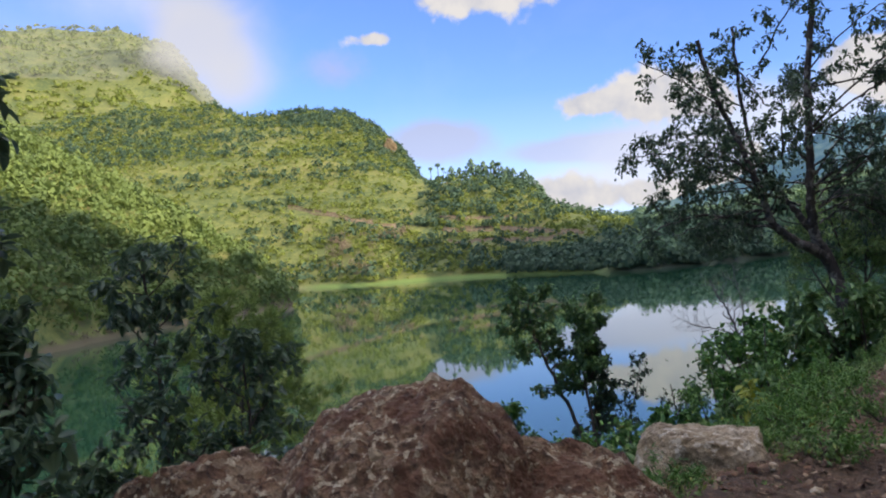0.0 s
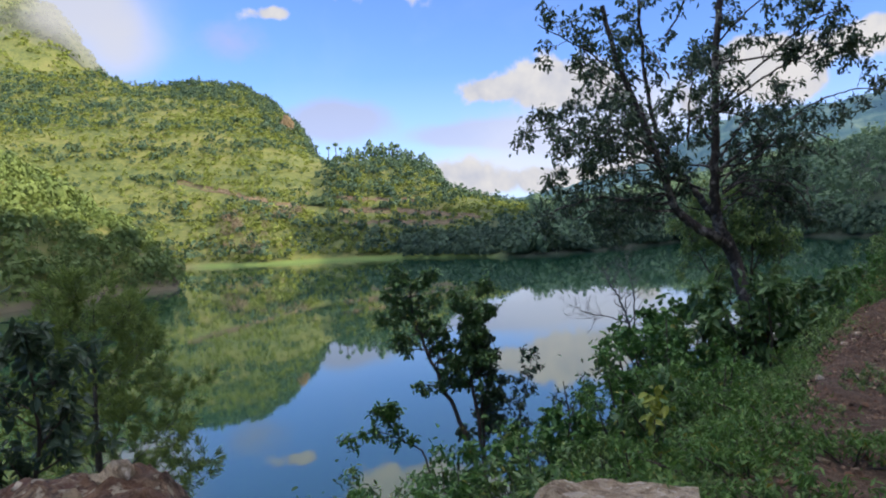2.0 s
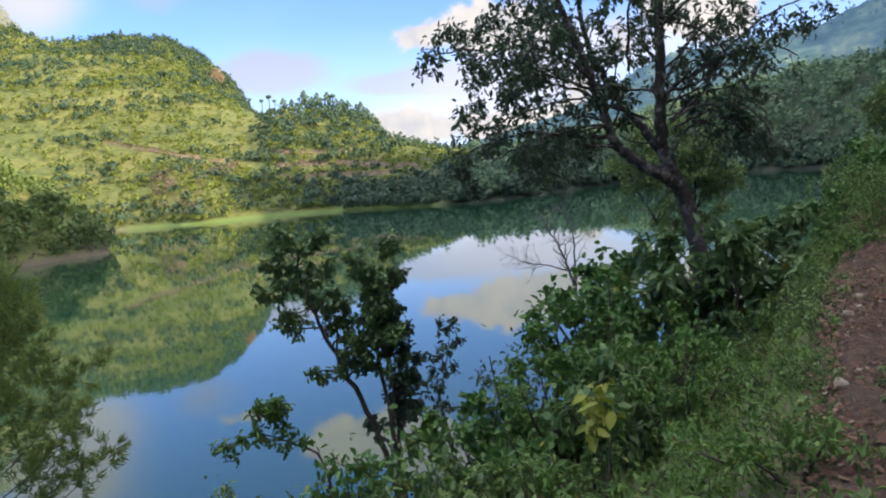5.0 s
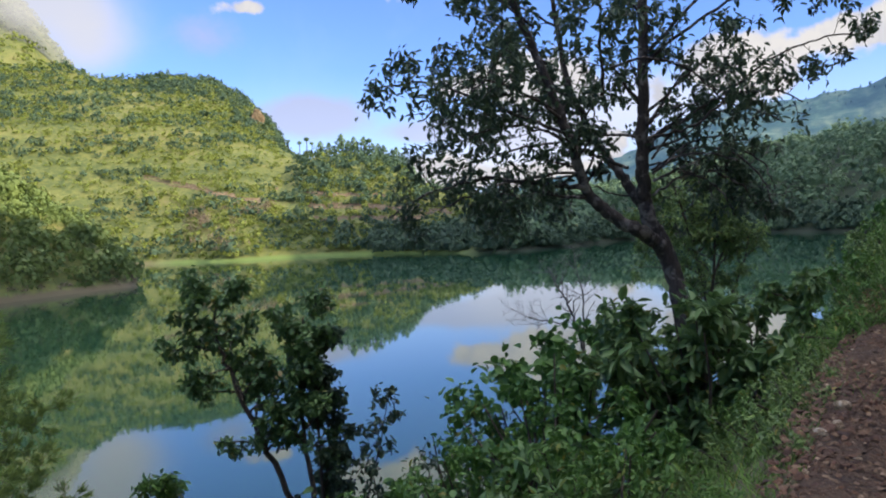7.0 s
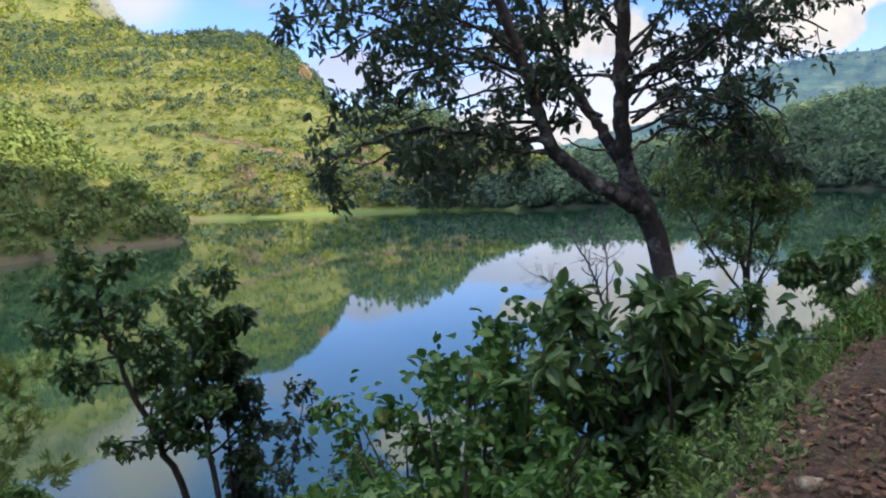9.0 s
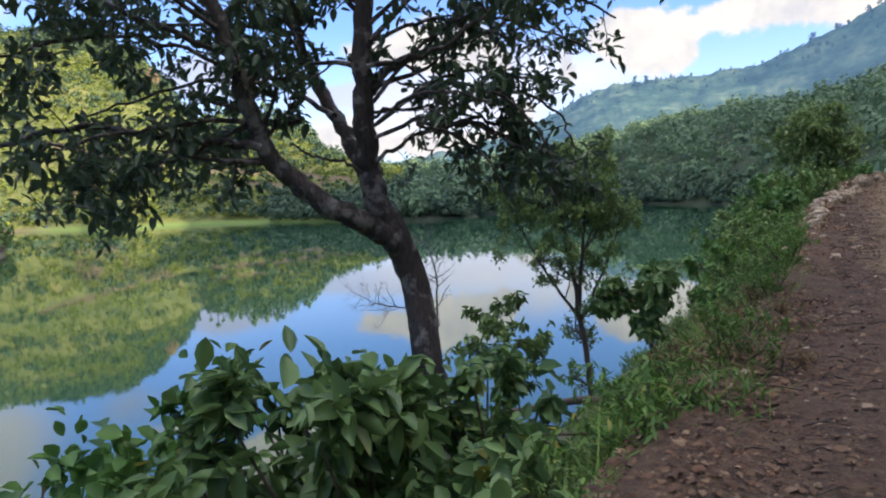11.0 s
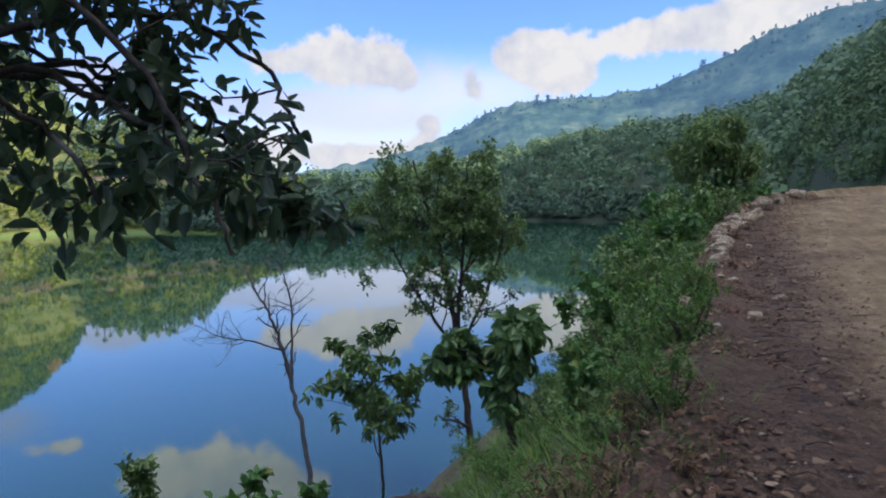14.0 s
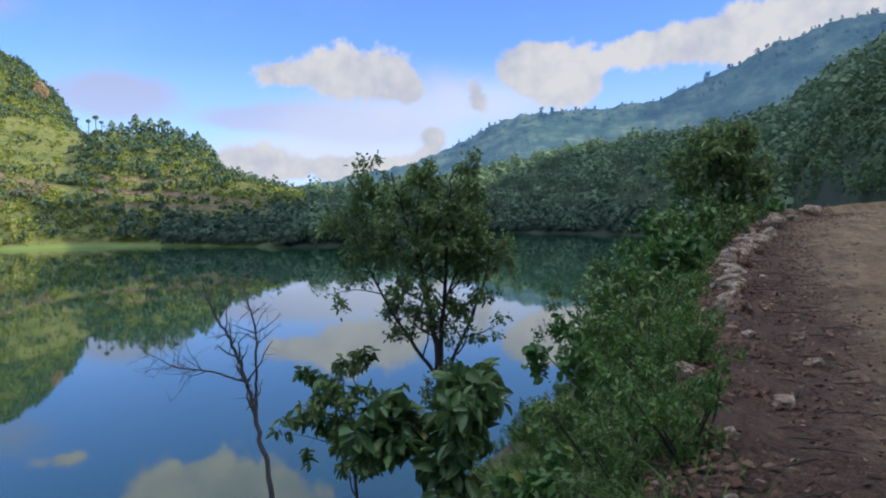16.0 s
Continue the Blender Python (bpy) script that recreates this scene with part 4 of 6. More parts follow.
# ---- rocks ----
def rock_mesh(name, size, seed, rough=0.28, cuts=3, flat=0.0, peak=0.0):
    """A broken stone: flat cleavage faces, then crags at three scales."""
    rng = np.random.default_rng(seed)
    bm = bmesh.new()
    bmesh.ops.create_icosphere(bm, subdivisions=cuts, radius=1.0)
    off = Vector(rng.uniform(-50, 50, 3))
    planes = [(Vector(units(rng.normal(size=3))), rng.uniform(0.62, 0.92)) for _ in range(12)]
    if flat:
        planes = [(Vector(units(np.array(p))), flat) for p in ((0.1, 0.05, 1), (1, 0.1, 0.25), (-1, 0.2, 0.15), (0.1, -1, 0.1), (0, 1, 0.2))] + planes[:3]
    for v in bm.verts:
        c = v.co.normalized()
        for nrm, dist in planes:
            k = c.dot(nrm)
            if k > dist:
                c = c - nrm * (k - dist) * 0.92
        h = noise.fractal(c * 1.5 + off, 1.0, 2.0, 4) * rough
        if cuts > 3:
            cell = noise.voronoi(c * 3.2 + off)[0]
            h += (min(cell[1] - cell[0], 0.35) - 0.17) * rough * 0.55
            fine = noise.voronoi(c * 9.0 + off)[0]
            h += (min(fine[1] - fine[0], 0.3) - 0.15) * rough * 0.32 + noise.fractal(c * 14 + off, 0.8, 2.0, 4) * rough * 0.14
        c = c * (1 + h)
        c.x, c.y = c.x * (1 - peak * max(c.z, 0)), c.y * (1 - peak * max(c.z, 0))
        v.co = Vector((c.x * size[0], c.y * size[1], c.z * size[2]))
    me = bpy.data.meshes.new(name)
    bm.to_mesh(me)
    bm.free()
    return me


def boulder(name, label, place, size, mat, seed, turn=0.0, rough=0.28, cuts=5, category="rock", group="", flat=0.0, peak=0.0):
    ob = put(name, rock_mesh(name, size, seed, rough, cuts, flat, peak), mat, smooth=False)
    ob.matrix_world = pose(*place, 0, 0, turn)
    return tagged(ob, label, category, group)


# ---- far woods ----
def scatter_woods(name, label, count, where, keep, size, cards, mat, seed, squash=0.8, card=0.55):
    """Many clumped crowns on the hills, as one object."""
    rng = np.random.default_rng(seed)
    az, r = rng.uniform(where[0], where[1], count * 8), np.sqrt(rng.uniform(where[2] ** 2, where[3] ** 2, count * 8))
    x, y = OX - r * np.sin(np.radians(az)), OY + r * np.cos(np.radians(az))
    ok = np.flatnonzero(keep(x, y, raw_land(x, y), az, r, rng))[:count]
    x, y = (x[ok] - OX) * FAR + OX, (y[ok] - OY) * FAR + OY
    z = land(x, y)
    s = size[0] + (size[1] - size[0]) * rng.uniform(0, 1, len(x)) ** 1.8
    d = units(rng.normal(size=(len(x), cards, 3)))
    d[..., 2] = np.abs(d[..., 2]) * 1.0 - 0.25
    lump = 1 + 0.35 * np.sin(d[..., 0] * 5 + x[:, None]) * np.cos(d[..., 1] * 4 + y[:, None])
    rad = (s[:, None] * lump * rng.uniform(0.55, 1.05, (len(x), cards)))[..., None]
    tall = (squash * rng.uniform(0.8, 1.35, len(x)))[:, None, None]
    pos = d * rad * np.concatenate([np.ones_like(tall), np.ones_like(tall), tall], -1)
    pos = pos + np.stack([x, y, z + s * squash * 0.55], -1)[:, None]
    nor = units(d + rng.normal(size=d.shape) * 0.25 + [0, 0, 0.15])
    me = card_mesh(name, pos.reshape(-1, 3), nor.reshape(-1, 3), np.repeat(s * card, cards), rng)
    return tagged(put(name, me, mat), label, "woods", kind="stuff")


def not_spur(x, y, z):
    return spur(x, y) < z - 0.5


TRACKS = [
    ("hill_track", "bare earth track cut across the far hillside", [(52.2, 4.1), (49.5, 3.4), (46.1, 2.45), (43.7, 2.0), (40, 1.5), (37.5, 1.45), (33.4, 0.95), (31, 0.7)], 1.7, 1.7),
    ("hill_terrace", "narrow grassy terrace across the far hillside", [(43.5, 3.0), (41, 2.6), (38, 2.3), (35, 2.0)], 0.9, 1.2),
    ("hill_terrace", "narrow grassy terrace across the far hillside", [(41, 0.75), (37.5, 0.6), (33, 0.35)], 0.9, 1.2),
]


def off_tracks(x, y, z, az):
    """Clear of the tracks, and not right in front of them."""
    el = np.degrees(np.arctan2(z - 9.58, np.hypot(x - OX, y - OY)))
    ok = np.ones(len(x), bool)
    for _, _, turns, _, _ in TRACKS:
        at = np.interp(-az, [-t[0] for t in turns], [t[1] for t in turns])
        ok &= (az > turns[0][0]) | (az < turns[-1][0]) | (el < at - 0.3) | (el > at + 0.14) | (np.sin(az * 7.3) + np.sin(az * 2.9) > 0.9)
    return ok


scatter_woods("hillside_scrub", "sunlit yellow-green scrub and bushes on the hillside", 17000, (27, 75, 285, 650),
              lambda x, y, z, az, r, rng: (z > 0.9) & not_spur(x, y, z) & off_tracks(x, y, z, az) & (fbm(x, y, 38, 11) + 0.35 * np.sin(z * 0.9 + 3 * fbm(x, y, 60, 16)) + rng.uniform(-0.75, 0.75, len(x)) > -0.1), (0.9, 2.7), 12, LEAF_FAR, 21, 1.0, 0.54)
scatter_woods("hillside_trees", "dark green trees on the hillside over the lake", 6200, (20, 75, 230, 660),
              lambda x, y, z, az, r, rng: (z > 1.0) & not_spur(x, y, z) & off_tracks(x, y, z, az) & (fbm(x, y, 55, 12) + 0.3 * np.sin(z * 0.33 + 2 * fbm(x, y, 70, 17)) + rng.uniform(-0.45, 0.45, len(x)) > 0.0), (1.3, 4.2), 18, LEAF_FAR_DARK, 22, 1.1, 0.46)
scatter_woods("hilltop_trees", "dark trees crowding the brow of the hill", 750, (42, 52, 380, 680),
              lambda x, y, z, az, r, rng: (z > np.interp(az, (33.5, 37, 41, 43.6, 47.3, 52), (24, 36, 40, 66, 104, 112))) & (fbm(x, y, 50, 14) + rng.uniform(-0.6, 0.6, len(x)) > -0.25), (1.5, 3.4), 44, LEAF_FAR_DARK, 28, 1.1, 0.34)
scatter_woods("leafless_trees", "pale leafless trees low on the far hillside", 46, (43.8, 49.5, 300, 420),
              lambda x, y, z, az, r, rng: (z > 3) & (z < 22) & (fbm(x, y, 30, 19) + rng.uniform(-0.3, 0.3, len(x)) > 0.1), (2.2, 4.4), 110, LEAF_BARE, 29, 1.15, 0.14)
scatter_woods("mountain_scrub", "sunlit scrub on the mountain behind the hill", 2600, (50, 80, 700, 1180),
              lambda x, y, z, az, r, rng: z > 60, (2.5, 6.5), 15, LEAF_FAR, 23)
scatter_woods("spur_woods", "dense green trees on the spur over the lake", 2100, (51, 88, 100, 213),
              lambda x, y, z, az, r, rng: (spur(x, y) >= z - 0.5) & (z > 0.1), (1.5, 4.2), 60, LEAF_SPUR, 24, 1.1, 0.26)
scatter_woods("spur_brush", "dry reeds and low brush along the foot of the spur", 700, (51, 80, 100, 200),
              lambda x, y, z, az, r, rng: (spur(x, y) >= z - 0.5) & (z > 0.1) & (z < 1.6) & (rng.uniform(0, 1, len(x)) < 0.6), (0.5, 1.3), 40, LEAF_BARE, 30, 1.1, 0.3)
scatter_woods("east_forest", "forest on the shaded slope beyond the lake, leaves paled for haze", 3200, (-18, 27, 60, 600),
              lambda x, y, z, az, r, rng: (z > 0.6) & (r > 165), (2.6, 6.6), 50, LEAF_HAZED, 25, 1.2, 0.3)
scatter_woods("shore_trees", "dark trees crowding the far shore", 900, (-4, 37, 215, 345),
              lambda x, y, z, az, r, rng: (z > 0.15) & (z < 6), (1.8, 4.2), 60, LEAF_FAR_DARK, 26, 1.1, 0.36)


def distant_range():
    """The range far beyond the lake's end, with blue haze put in as a glow."""
    crest = [(60, 1.0), (40, 1.2), (28, 1.8), (25, 2.4), (20, 3.5), (16.6, 4.8), (14.8, 5.75), (12, 6.6), (6.5, 6.75), (3, 7.2), (-0.3, 8.25), (-4.5, 10.2), (-7.9, 11.1), (-10.6, 11.3), (-18, 12.5), (-30, 12)]
    az = np.arange(-30, 60, 0.11)
    el = np.interp(az, [c[0] for c in crest[::-1]], [c[1] for c in crest[::-1]])
    rr = np.linspace(0, 1, 34)
    A, R = np.meshgrid(az, rr, indexing="ij")
    r = 1500 + 700 * R
    top = 2200 * np.tan(np.radians(el))[:, None] + EYE_Z
    z = -10 + (top + 10) * R ** 1.25
    x, y = OX - r * np.sin(np.radians(A)), OY + r * np.cos(np.radians(A))
    z = z + 26 * fbm(x, y, 260, 21) * np.sin(np.pi * np.clip(R, 0, 1)) + 10 * fbm(x, y, 24, 22, 3) * R
    n0, n1 = A.shape
    i, j = np.meshgrid(np.arange(n0 - 1), np.arange(n1 - 1), indexing="ij")
    q = i * n1 + j
    f = np.stack([q, q + 1, q + n1 + 1, q + n1], -1).reshape(-1, 4)
    m, n = material("range_haze_glow")
    p = n.place()
    t = n.noise(0.012, 10, 0.72, p)
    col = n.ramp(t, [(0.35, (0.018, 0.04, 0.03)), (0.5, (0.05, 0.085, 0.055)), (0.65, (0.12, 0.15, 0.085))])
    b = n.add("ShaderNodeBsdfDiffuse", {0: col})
    # Faint blue emission stands in for the air's haze before the slopes.
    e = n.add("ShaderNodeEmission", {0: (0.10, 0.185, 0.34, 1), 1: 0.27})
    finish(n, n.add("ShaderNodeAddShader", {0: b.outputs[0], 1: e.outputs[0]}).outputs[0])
    tagged(put("backdrop", mesh_of("backdrop", np.stack([x, y, z], -1).reshape(-1, 3), f), m, smooth=True), "mountain range beyond the lake with blue haze put in as glow", "mountains", kind="structure")
    rng = np.random.default_rng(41)
    k = rng.integers(0, len(az), 520)
    k = k[(az[k] < 18) & (az[k] > -14)]
    top = np.stack([x, y, z], -1)[k, 33 - (rng.uniform(0, 1, len(k)) ** 2 * 5).astype(int)]
    size = rng.uniform(4.5, 10.0, len(k)) * (0.6 + 0.5 * (fbm(az[k], az[k] * 0, 2.5, 6) > 0))
    d = units(rng.normal(size=(len(k), 26, 3)))
    pos = top[:, None] + d * size[:, None, None] * [0.8, 0.8, 1.15] * rng.uniform(0.4, 1.0, (len(k), 26, 1)) + np.stack([0 * size, 0 * size, size * 0.7], -1)[:, None]
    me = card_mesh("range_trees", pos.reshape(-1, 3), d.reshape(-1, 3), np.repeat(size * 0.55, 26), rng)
    # The crest trees share the range's haze glow.
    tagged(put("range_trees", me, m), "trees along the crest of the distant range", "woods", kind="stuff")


distant_range()
scatter_woods("roadside_forest", "dark forest on the slope above the track", 1000, (-36, 0, 46, 200),
              lambda x, y, z, az, r, rng: (z > 8.5) & ((y > 60) | (x - edge_x(y) > 6.5)), (1.5, 3.9), 100, LEAF_ROADSIDE, 27, 1.2, 0.22)


def low_cloud():
    """A bank of mist that hangs before the mountain's shoulder, as a glowing see-through sheet."""
    az, el = np.meshgrid(np.radians(np.linspace(44, 84, 50)), np.radians(np.linspace(7.0, 24, 26)), indexing="ij")
    r = 1010 + 60 * np.sin(az * 31) * np.cos(el * 47)
    v = np.stack([OX - r * np.sin(az), OY + r * np.cos(az), EYE_Z + r * np.tan(el)], -1).reshape(-1, 3)
    i, j = np.meshgrid(np.arange(49), np.arange(25), indexing="ij")
    q = i * 26 + j
    m, n = material("mist")
    p = n.place()
    s = n.add("ShaderNodeSeparateXYZ", {0: n.add("ShaderNodeVectorMath", {0: p, 1: (-OX, -OY, -EYE_Z)}, operation="ADD").outputs[0]})
    a = n.math("MULTIPLY", n.math("ARCTAN2", n.math("MULTIPLY", s.outputs[0], -1.0), s.outputs[1]), 57.2958)
    e = n.math("MULTIPLY", n.math("DIVIDE", s.outputs[2], 1020.0), 55.0)
    big, fine = n.noise(0.008, 6, 0.55, p, 0.5), n.noise(0.03, 5, 0.6, p)
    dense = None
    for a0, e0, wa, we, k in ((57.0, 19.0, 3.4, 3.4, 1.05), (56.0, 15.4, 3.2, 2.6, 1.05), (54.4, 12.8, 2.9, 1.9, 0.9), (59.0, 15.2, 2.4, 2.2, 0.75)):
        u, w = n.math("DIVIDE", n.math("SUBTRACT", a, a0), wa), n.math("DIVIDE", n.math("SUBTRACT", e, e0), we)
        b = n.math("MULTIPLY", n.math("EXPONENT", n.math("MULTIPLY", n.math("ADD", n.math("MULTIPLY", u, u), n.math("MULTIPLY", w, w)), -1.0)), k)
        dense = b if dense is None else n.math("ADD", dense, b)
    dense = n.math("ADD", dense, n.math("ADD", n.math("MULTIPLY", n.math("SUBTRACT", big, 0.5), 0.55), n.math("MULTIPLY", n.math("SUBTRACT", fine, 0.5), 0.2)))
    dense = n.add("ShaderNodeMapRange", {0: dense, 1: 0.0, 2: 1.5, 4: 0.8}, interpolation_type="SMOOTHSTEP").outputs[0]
    # thin haze over the mountain's face, laid on by the same glowing sheet
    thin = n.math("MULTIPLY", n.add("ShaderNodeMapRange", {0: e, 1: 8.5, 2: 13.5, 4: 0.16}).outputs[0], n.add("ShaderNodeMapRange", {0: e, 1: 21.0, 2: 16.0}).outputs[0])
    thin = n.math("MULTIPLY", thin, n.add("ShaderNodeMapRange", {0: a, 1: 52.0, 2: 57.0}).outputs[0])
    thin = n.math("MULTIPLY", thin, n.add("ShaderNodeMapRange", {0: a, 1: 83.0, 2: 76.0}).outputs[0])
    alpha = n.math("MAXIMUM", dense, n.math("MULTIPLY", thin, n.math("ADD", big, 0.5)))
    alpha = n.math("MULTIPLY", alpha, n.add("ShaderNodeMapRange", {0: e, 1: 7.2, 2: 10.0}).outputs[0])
    # Emission gives the sheet the brightness of mist in daylight.
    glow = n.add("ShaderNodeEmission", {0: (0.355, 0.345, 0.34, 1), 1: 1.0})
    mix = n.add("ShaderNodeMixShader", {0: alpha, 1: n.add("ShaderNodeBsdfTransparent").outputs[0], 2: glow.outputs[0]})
    finish(n, mix.outputs[0])
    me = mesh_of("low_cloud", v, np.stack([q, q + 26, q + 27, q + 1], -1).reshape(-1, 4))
    tagged(put("low_cloud", me, m, smooth=True), "pale glowing sheet standing in for mist before the mountain", "cloud", kind="structure")


low_cloud()


def by_direction(az, el, r_from, r_to):
    """The place on the far hill that lies in a direction."""
    r = np.linspace(r_from, r_to, 400)
    x, y = OX - r * math.sin(radians(az)), OY + r * math.cos(radians(az))
    gap = land(x, y) - EYE_Z - r * math.tan(radians(el))
    k = int(np.argmax(gap > 0)) if (gap > 0).any() else int(np.argmax(gap))
    return np.array([x[k], y[k], land(x, y)[k]])


def hill_track(name, label, turns, width, mat, cut=2.2):
    """A track cut into the far slope, with its bare upper bank."""
    az = np.linspace(turns[0][0], turns[-1][0], 60)
    el = np.interp(-az, [-t[0] for t in turns], [t[1] for t in turns])
    rows = []
    for k, (a, e) in enumerate(zip(az, el)):
        p = by_direction(a, e + 0.07 * math.sin(k * 0.9) + 0.06 * math.sin(k * 0.31 + a), 250, 640)
        out = np.array([-math.sin(radians(a)), math.cos(radians(a))])
        w = width * (1 + 0.3 * math.sin(k * 1.3) + 0.2 * math.sin(k * 0.37))
        q = p[:2] + out * w
        top = q + out * cut
        low = p[:2] - out * 1.2
        rows.append([(*low, p[2] - 0.6), (*p[:2], p[2] + 0.5), (*q, p[2] + 0.6), (*top, max(float(land(*top)), p[2] + 0.6) + 0.9)])
    v = np.array(rows).reshape(-1, 3)
    i, j = np.meshgrid(np.arange(59), np.arange(3), indexing="ij")
    c = i * 4 + j
    f = np.stack([c, c + 1, c + 5, c + 4], -1).reshape(-1, 4)
    tagged(put(name, mesh_of(name, v, f), mat), label, "track", kind="structure")


SCAR = rock_material("bare_pink_earth", [(0.3, (0.10, 0.066, 0.034)), (0.6, (0.20, 0.14, 0.075))], (0.27, 0.20, 0.12), 0.25)
for track_name, track_label, turns, wide, cut in TRACKS:
    hill_track(track_name, track_label, turns, wide, SCAR, cut)
cl = by_direction(44.4, 7.9, 480, 760)
boulder("cliff_face", "bare pinkish cliff face high on the hill", (cl[0] + 2, cl[1] - 3, cl[2] - 2), (7, 6, 11), SCAR, 12, 45, 0.25, 4, "cliff")


def ridge_tree(kind, seed):
    """A tree against the sky on the far ridge."""
    rng = np.random.default_rng(seed)
    root = empty("ridge_" + kind, "dark " + ("palm" if kind == "palm" else "pine") + " standing on the far ridge", kind, "trees on the far ridge")
    h = 9.0 if kind == "palm" else 5.0
    put("trunk", tube_mesh("trunk", [(np.array([(0, 0, -1.5), (0.1, 0, h * 0.5), (0, 0, h)]), np.array([0.3, 0.25, 0.2]))], 6), BARK_DARK, root)
    d = units(rng.normal(size=(90, 3)))
    if kind == "palm":
        pos = d * [1.5, 1.5, 1.0] * rng.uniform(0.4, 1, (90, 1)) + [0, 0, h]
    else:
        t = rng.uniform(0, 1, 90)
        w = 2.7 * (np.clip(1 - t ** 2.2, 0, 1)) ** 0.6 * (0.6 + 0.4 * np.minimum(1, t * 5))
        a = rng.uniform(0, 6.28, 90)
        q = w * rng.uniform(0.5, 1, 90)
        pos = np.stack([np.cos(a) * q, np.sin(a) * q, 0.6 + t * 6.6], -1)
        d = units(np.stack([np.cos(a), np.sin(a), t * 0.8], -1) + rng.normal(size=(90, 3)) * 0.4)
    put("crown", card_mesh("crown", pos, d, 1.25, rng), LEAF_HAZED, root)
    return root


def skyline(az):
    r = np.linspace(380, 760, 200)
    x, y = OX - r * math.sin(radians(az)), OY + r * math.cos(radians(az))
    z = land(x, y)
    k = int(np.argmax((z - EYE_Z) / r))
    return Vector((x[k], y[k], z[k]))


first = {}
rng = np.random.default_rng(8)
for kind, az, big in ([("palm", a, k) for a, k in ((42.3, 0.9), (41.55, 1.0), (41.05, 1.1), (40.7, 0.8), (36.6, 1.15))]
                      + [("pine", a, rng.uniform(0.7, 1.2)) for a in (39.5, 38.6, 38.1, 37.7, 37.0, 36.4, 36.0, 35.6, 35.0, 34.7, 34.3, 33.9, 33.6, 40.1, 45.6, 46.6, 47.1, 47.45, 47.9, 48.9, 50.1, 51.2, 53.0, 54.25, 56.4, 56.9)]):
    p = skyline(az)
    m = Matrix.Translation(p) @ pose(0, 0, 0, 0, 0, rng.uniform(0, 360)) @ Matrix.Scale(big * (0.8 if az > 44 else 1.05 if kind == "palm" else 1.45), 4)
    if kind not in first:
        first[kind] = ridge_tree(kind, 3)
        first[kind].matrix_basis = m
        first[kind].scale = (1, 1, 1)
    else:
        copy_thing(first[kind], m)

# ---- trees on the bank ----
leaning_tree()
pine_tree()
zc = rooted(-7.6, 17.8)
slim_tree("bank_tree", "dark small tree with an ivy-clad leaning double stem", [
    ([(-7.5, 17.85, zc), (-7.7, 17.75, 4.9), (-8.15, 17.5, 6.45), (-8.42, 17.25, 7.35), (-8.6, 17.1, 8.1), (-8.62, 17.1, 8.8)], 0.06),
    ([(-7.5, 17.85, zc), (-7.6, 17.8, 5.4), (-7.75, 17.8, 6.7), (-7.75, 17.85, 7.6), (-7.7, 17.9, 8.35)], 0.05)],
    "dark green small leaves", LEAF_B, BARK_DARK, 31, per=9, length=0.125, width=0.58, twig=1.0, count=18, start=0.42)
slim_tree("ivy_sapling", "dark sapling thick with ivy leaves from its foot up", [
    ([(-7.65, 18.1, zc - 0.3), (-7.7, 18.1, 5.0), (-7.72, 18.1, 6.6), (-7.7, 18.1, 8.0)], 0.04)],
    "dark ivy leaves", LEAF_A, BARK_DARK, 38, per=7, length=0.12, width=0.7, twig=0.7, count=26, start=0.35)
slim_tree("thin_sapling", "thin sapling with a few small leaves", [
    ([(-7.3, 18.0, zc), (-7.1, 18.2, 5.2), (-6.85, 18.35, 6.3), (-6.65, 18.45, 7.2)], 0.022)],
    "few small dark leaves", LEAF_A, BARK_DARK, 40, per=2, length=0.11, width=0.6, twig=0.5, count=11, start=0.4)
slim_tree("dead_tree", "bare grey dead tree with crooked twigs", [
    ([(-12.7, 42.6, LAKE_Z - 0.5), (-12.84, 42.53, 0.6), (-13.16, 42.35, 2.74), (-13.4, 42.2, 4.3), (-13.73, 42.03, 5.47), (-14.2, 41.8, 6.5), (-14.4, 41.6, 7.2)], 0.10),
    ([(-13.2, 42.35, 3.0), (-13.2, 42.4, 4.4), (-13.15, 42.4, 5.8), (-13.3, 42.2, 7.0), (-13.4, 42.2, 7.9)], 0.055),
    ([(-13.42, 42.2, 4.3), (-14.3, 41.7, 4.7), (-15.1, 41.2, 4.9), (-15.9, 40.7, 5.4)], 0.04)],
    "", None, BARK_DEAD, 32, lift=0.19, twig=1.7, count=21, levels=1, start=0.4)
zs = rooted(-11.2, 45.5)
slim_tree("broadleaf_sapling", "slim sapling with drooping broad dark green leaves", [
    ([(-11.2, 45.5, zs), (-11.4, 45.45, 0.6), (-11.5, 45.4, 1.6), (-11.7, 45.3, 4.1)], 0.07)],
    "large drooping leaves", LEAF_D, BARK_DARK, 33, lift=0.19, per=6, length=0.4, width=0.45, twig=3.3, count=18, levels=1, start=0.25, droop=0.8, fine=True)
zd = rooted(-8.1, 46.7)
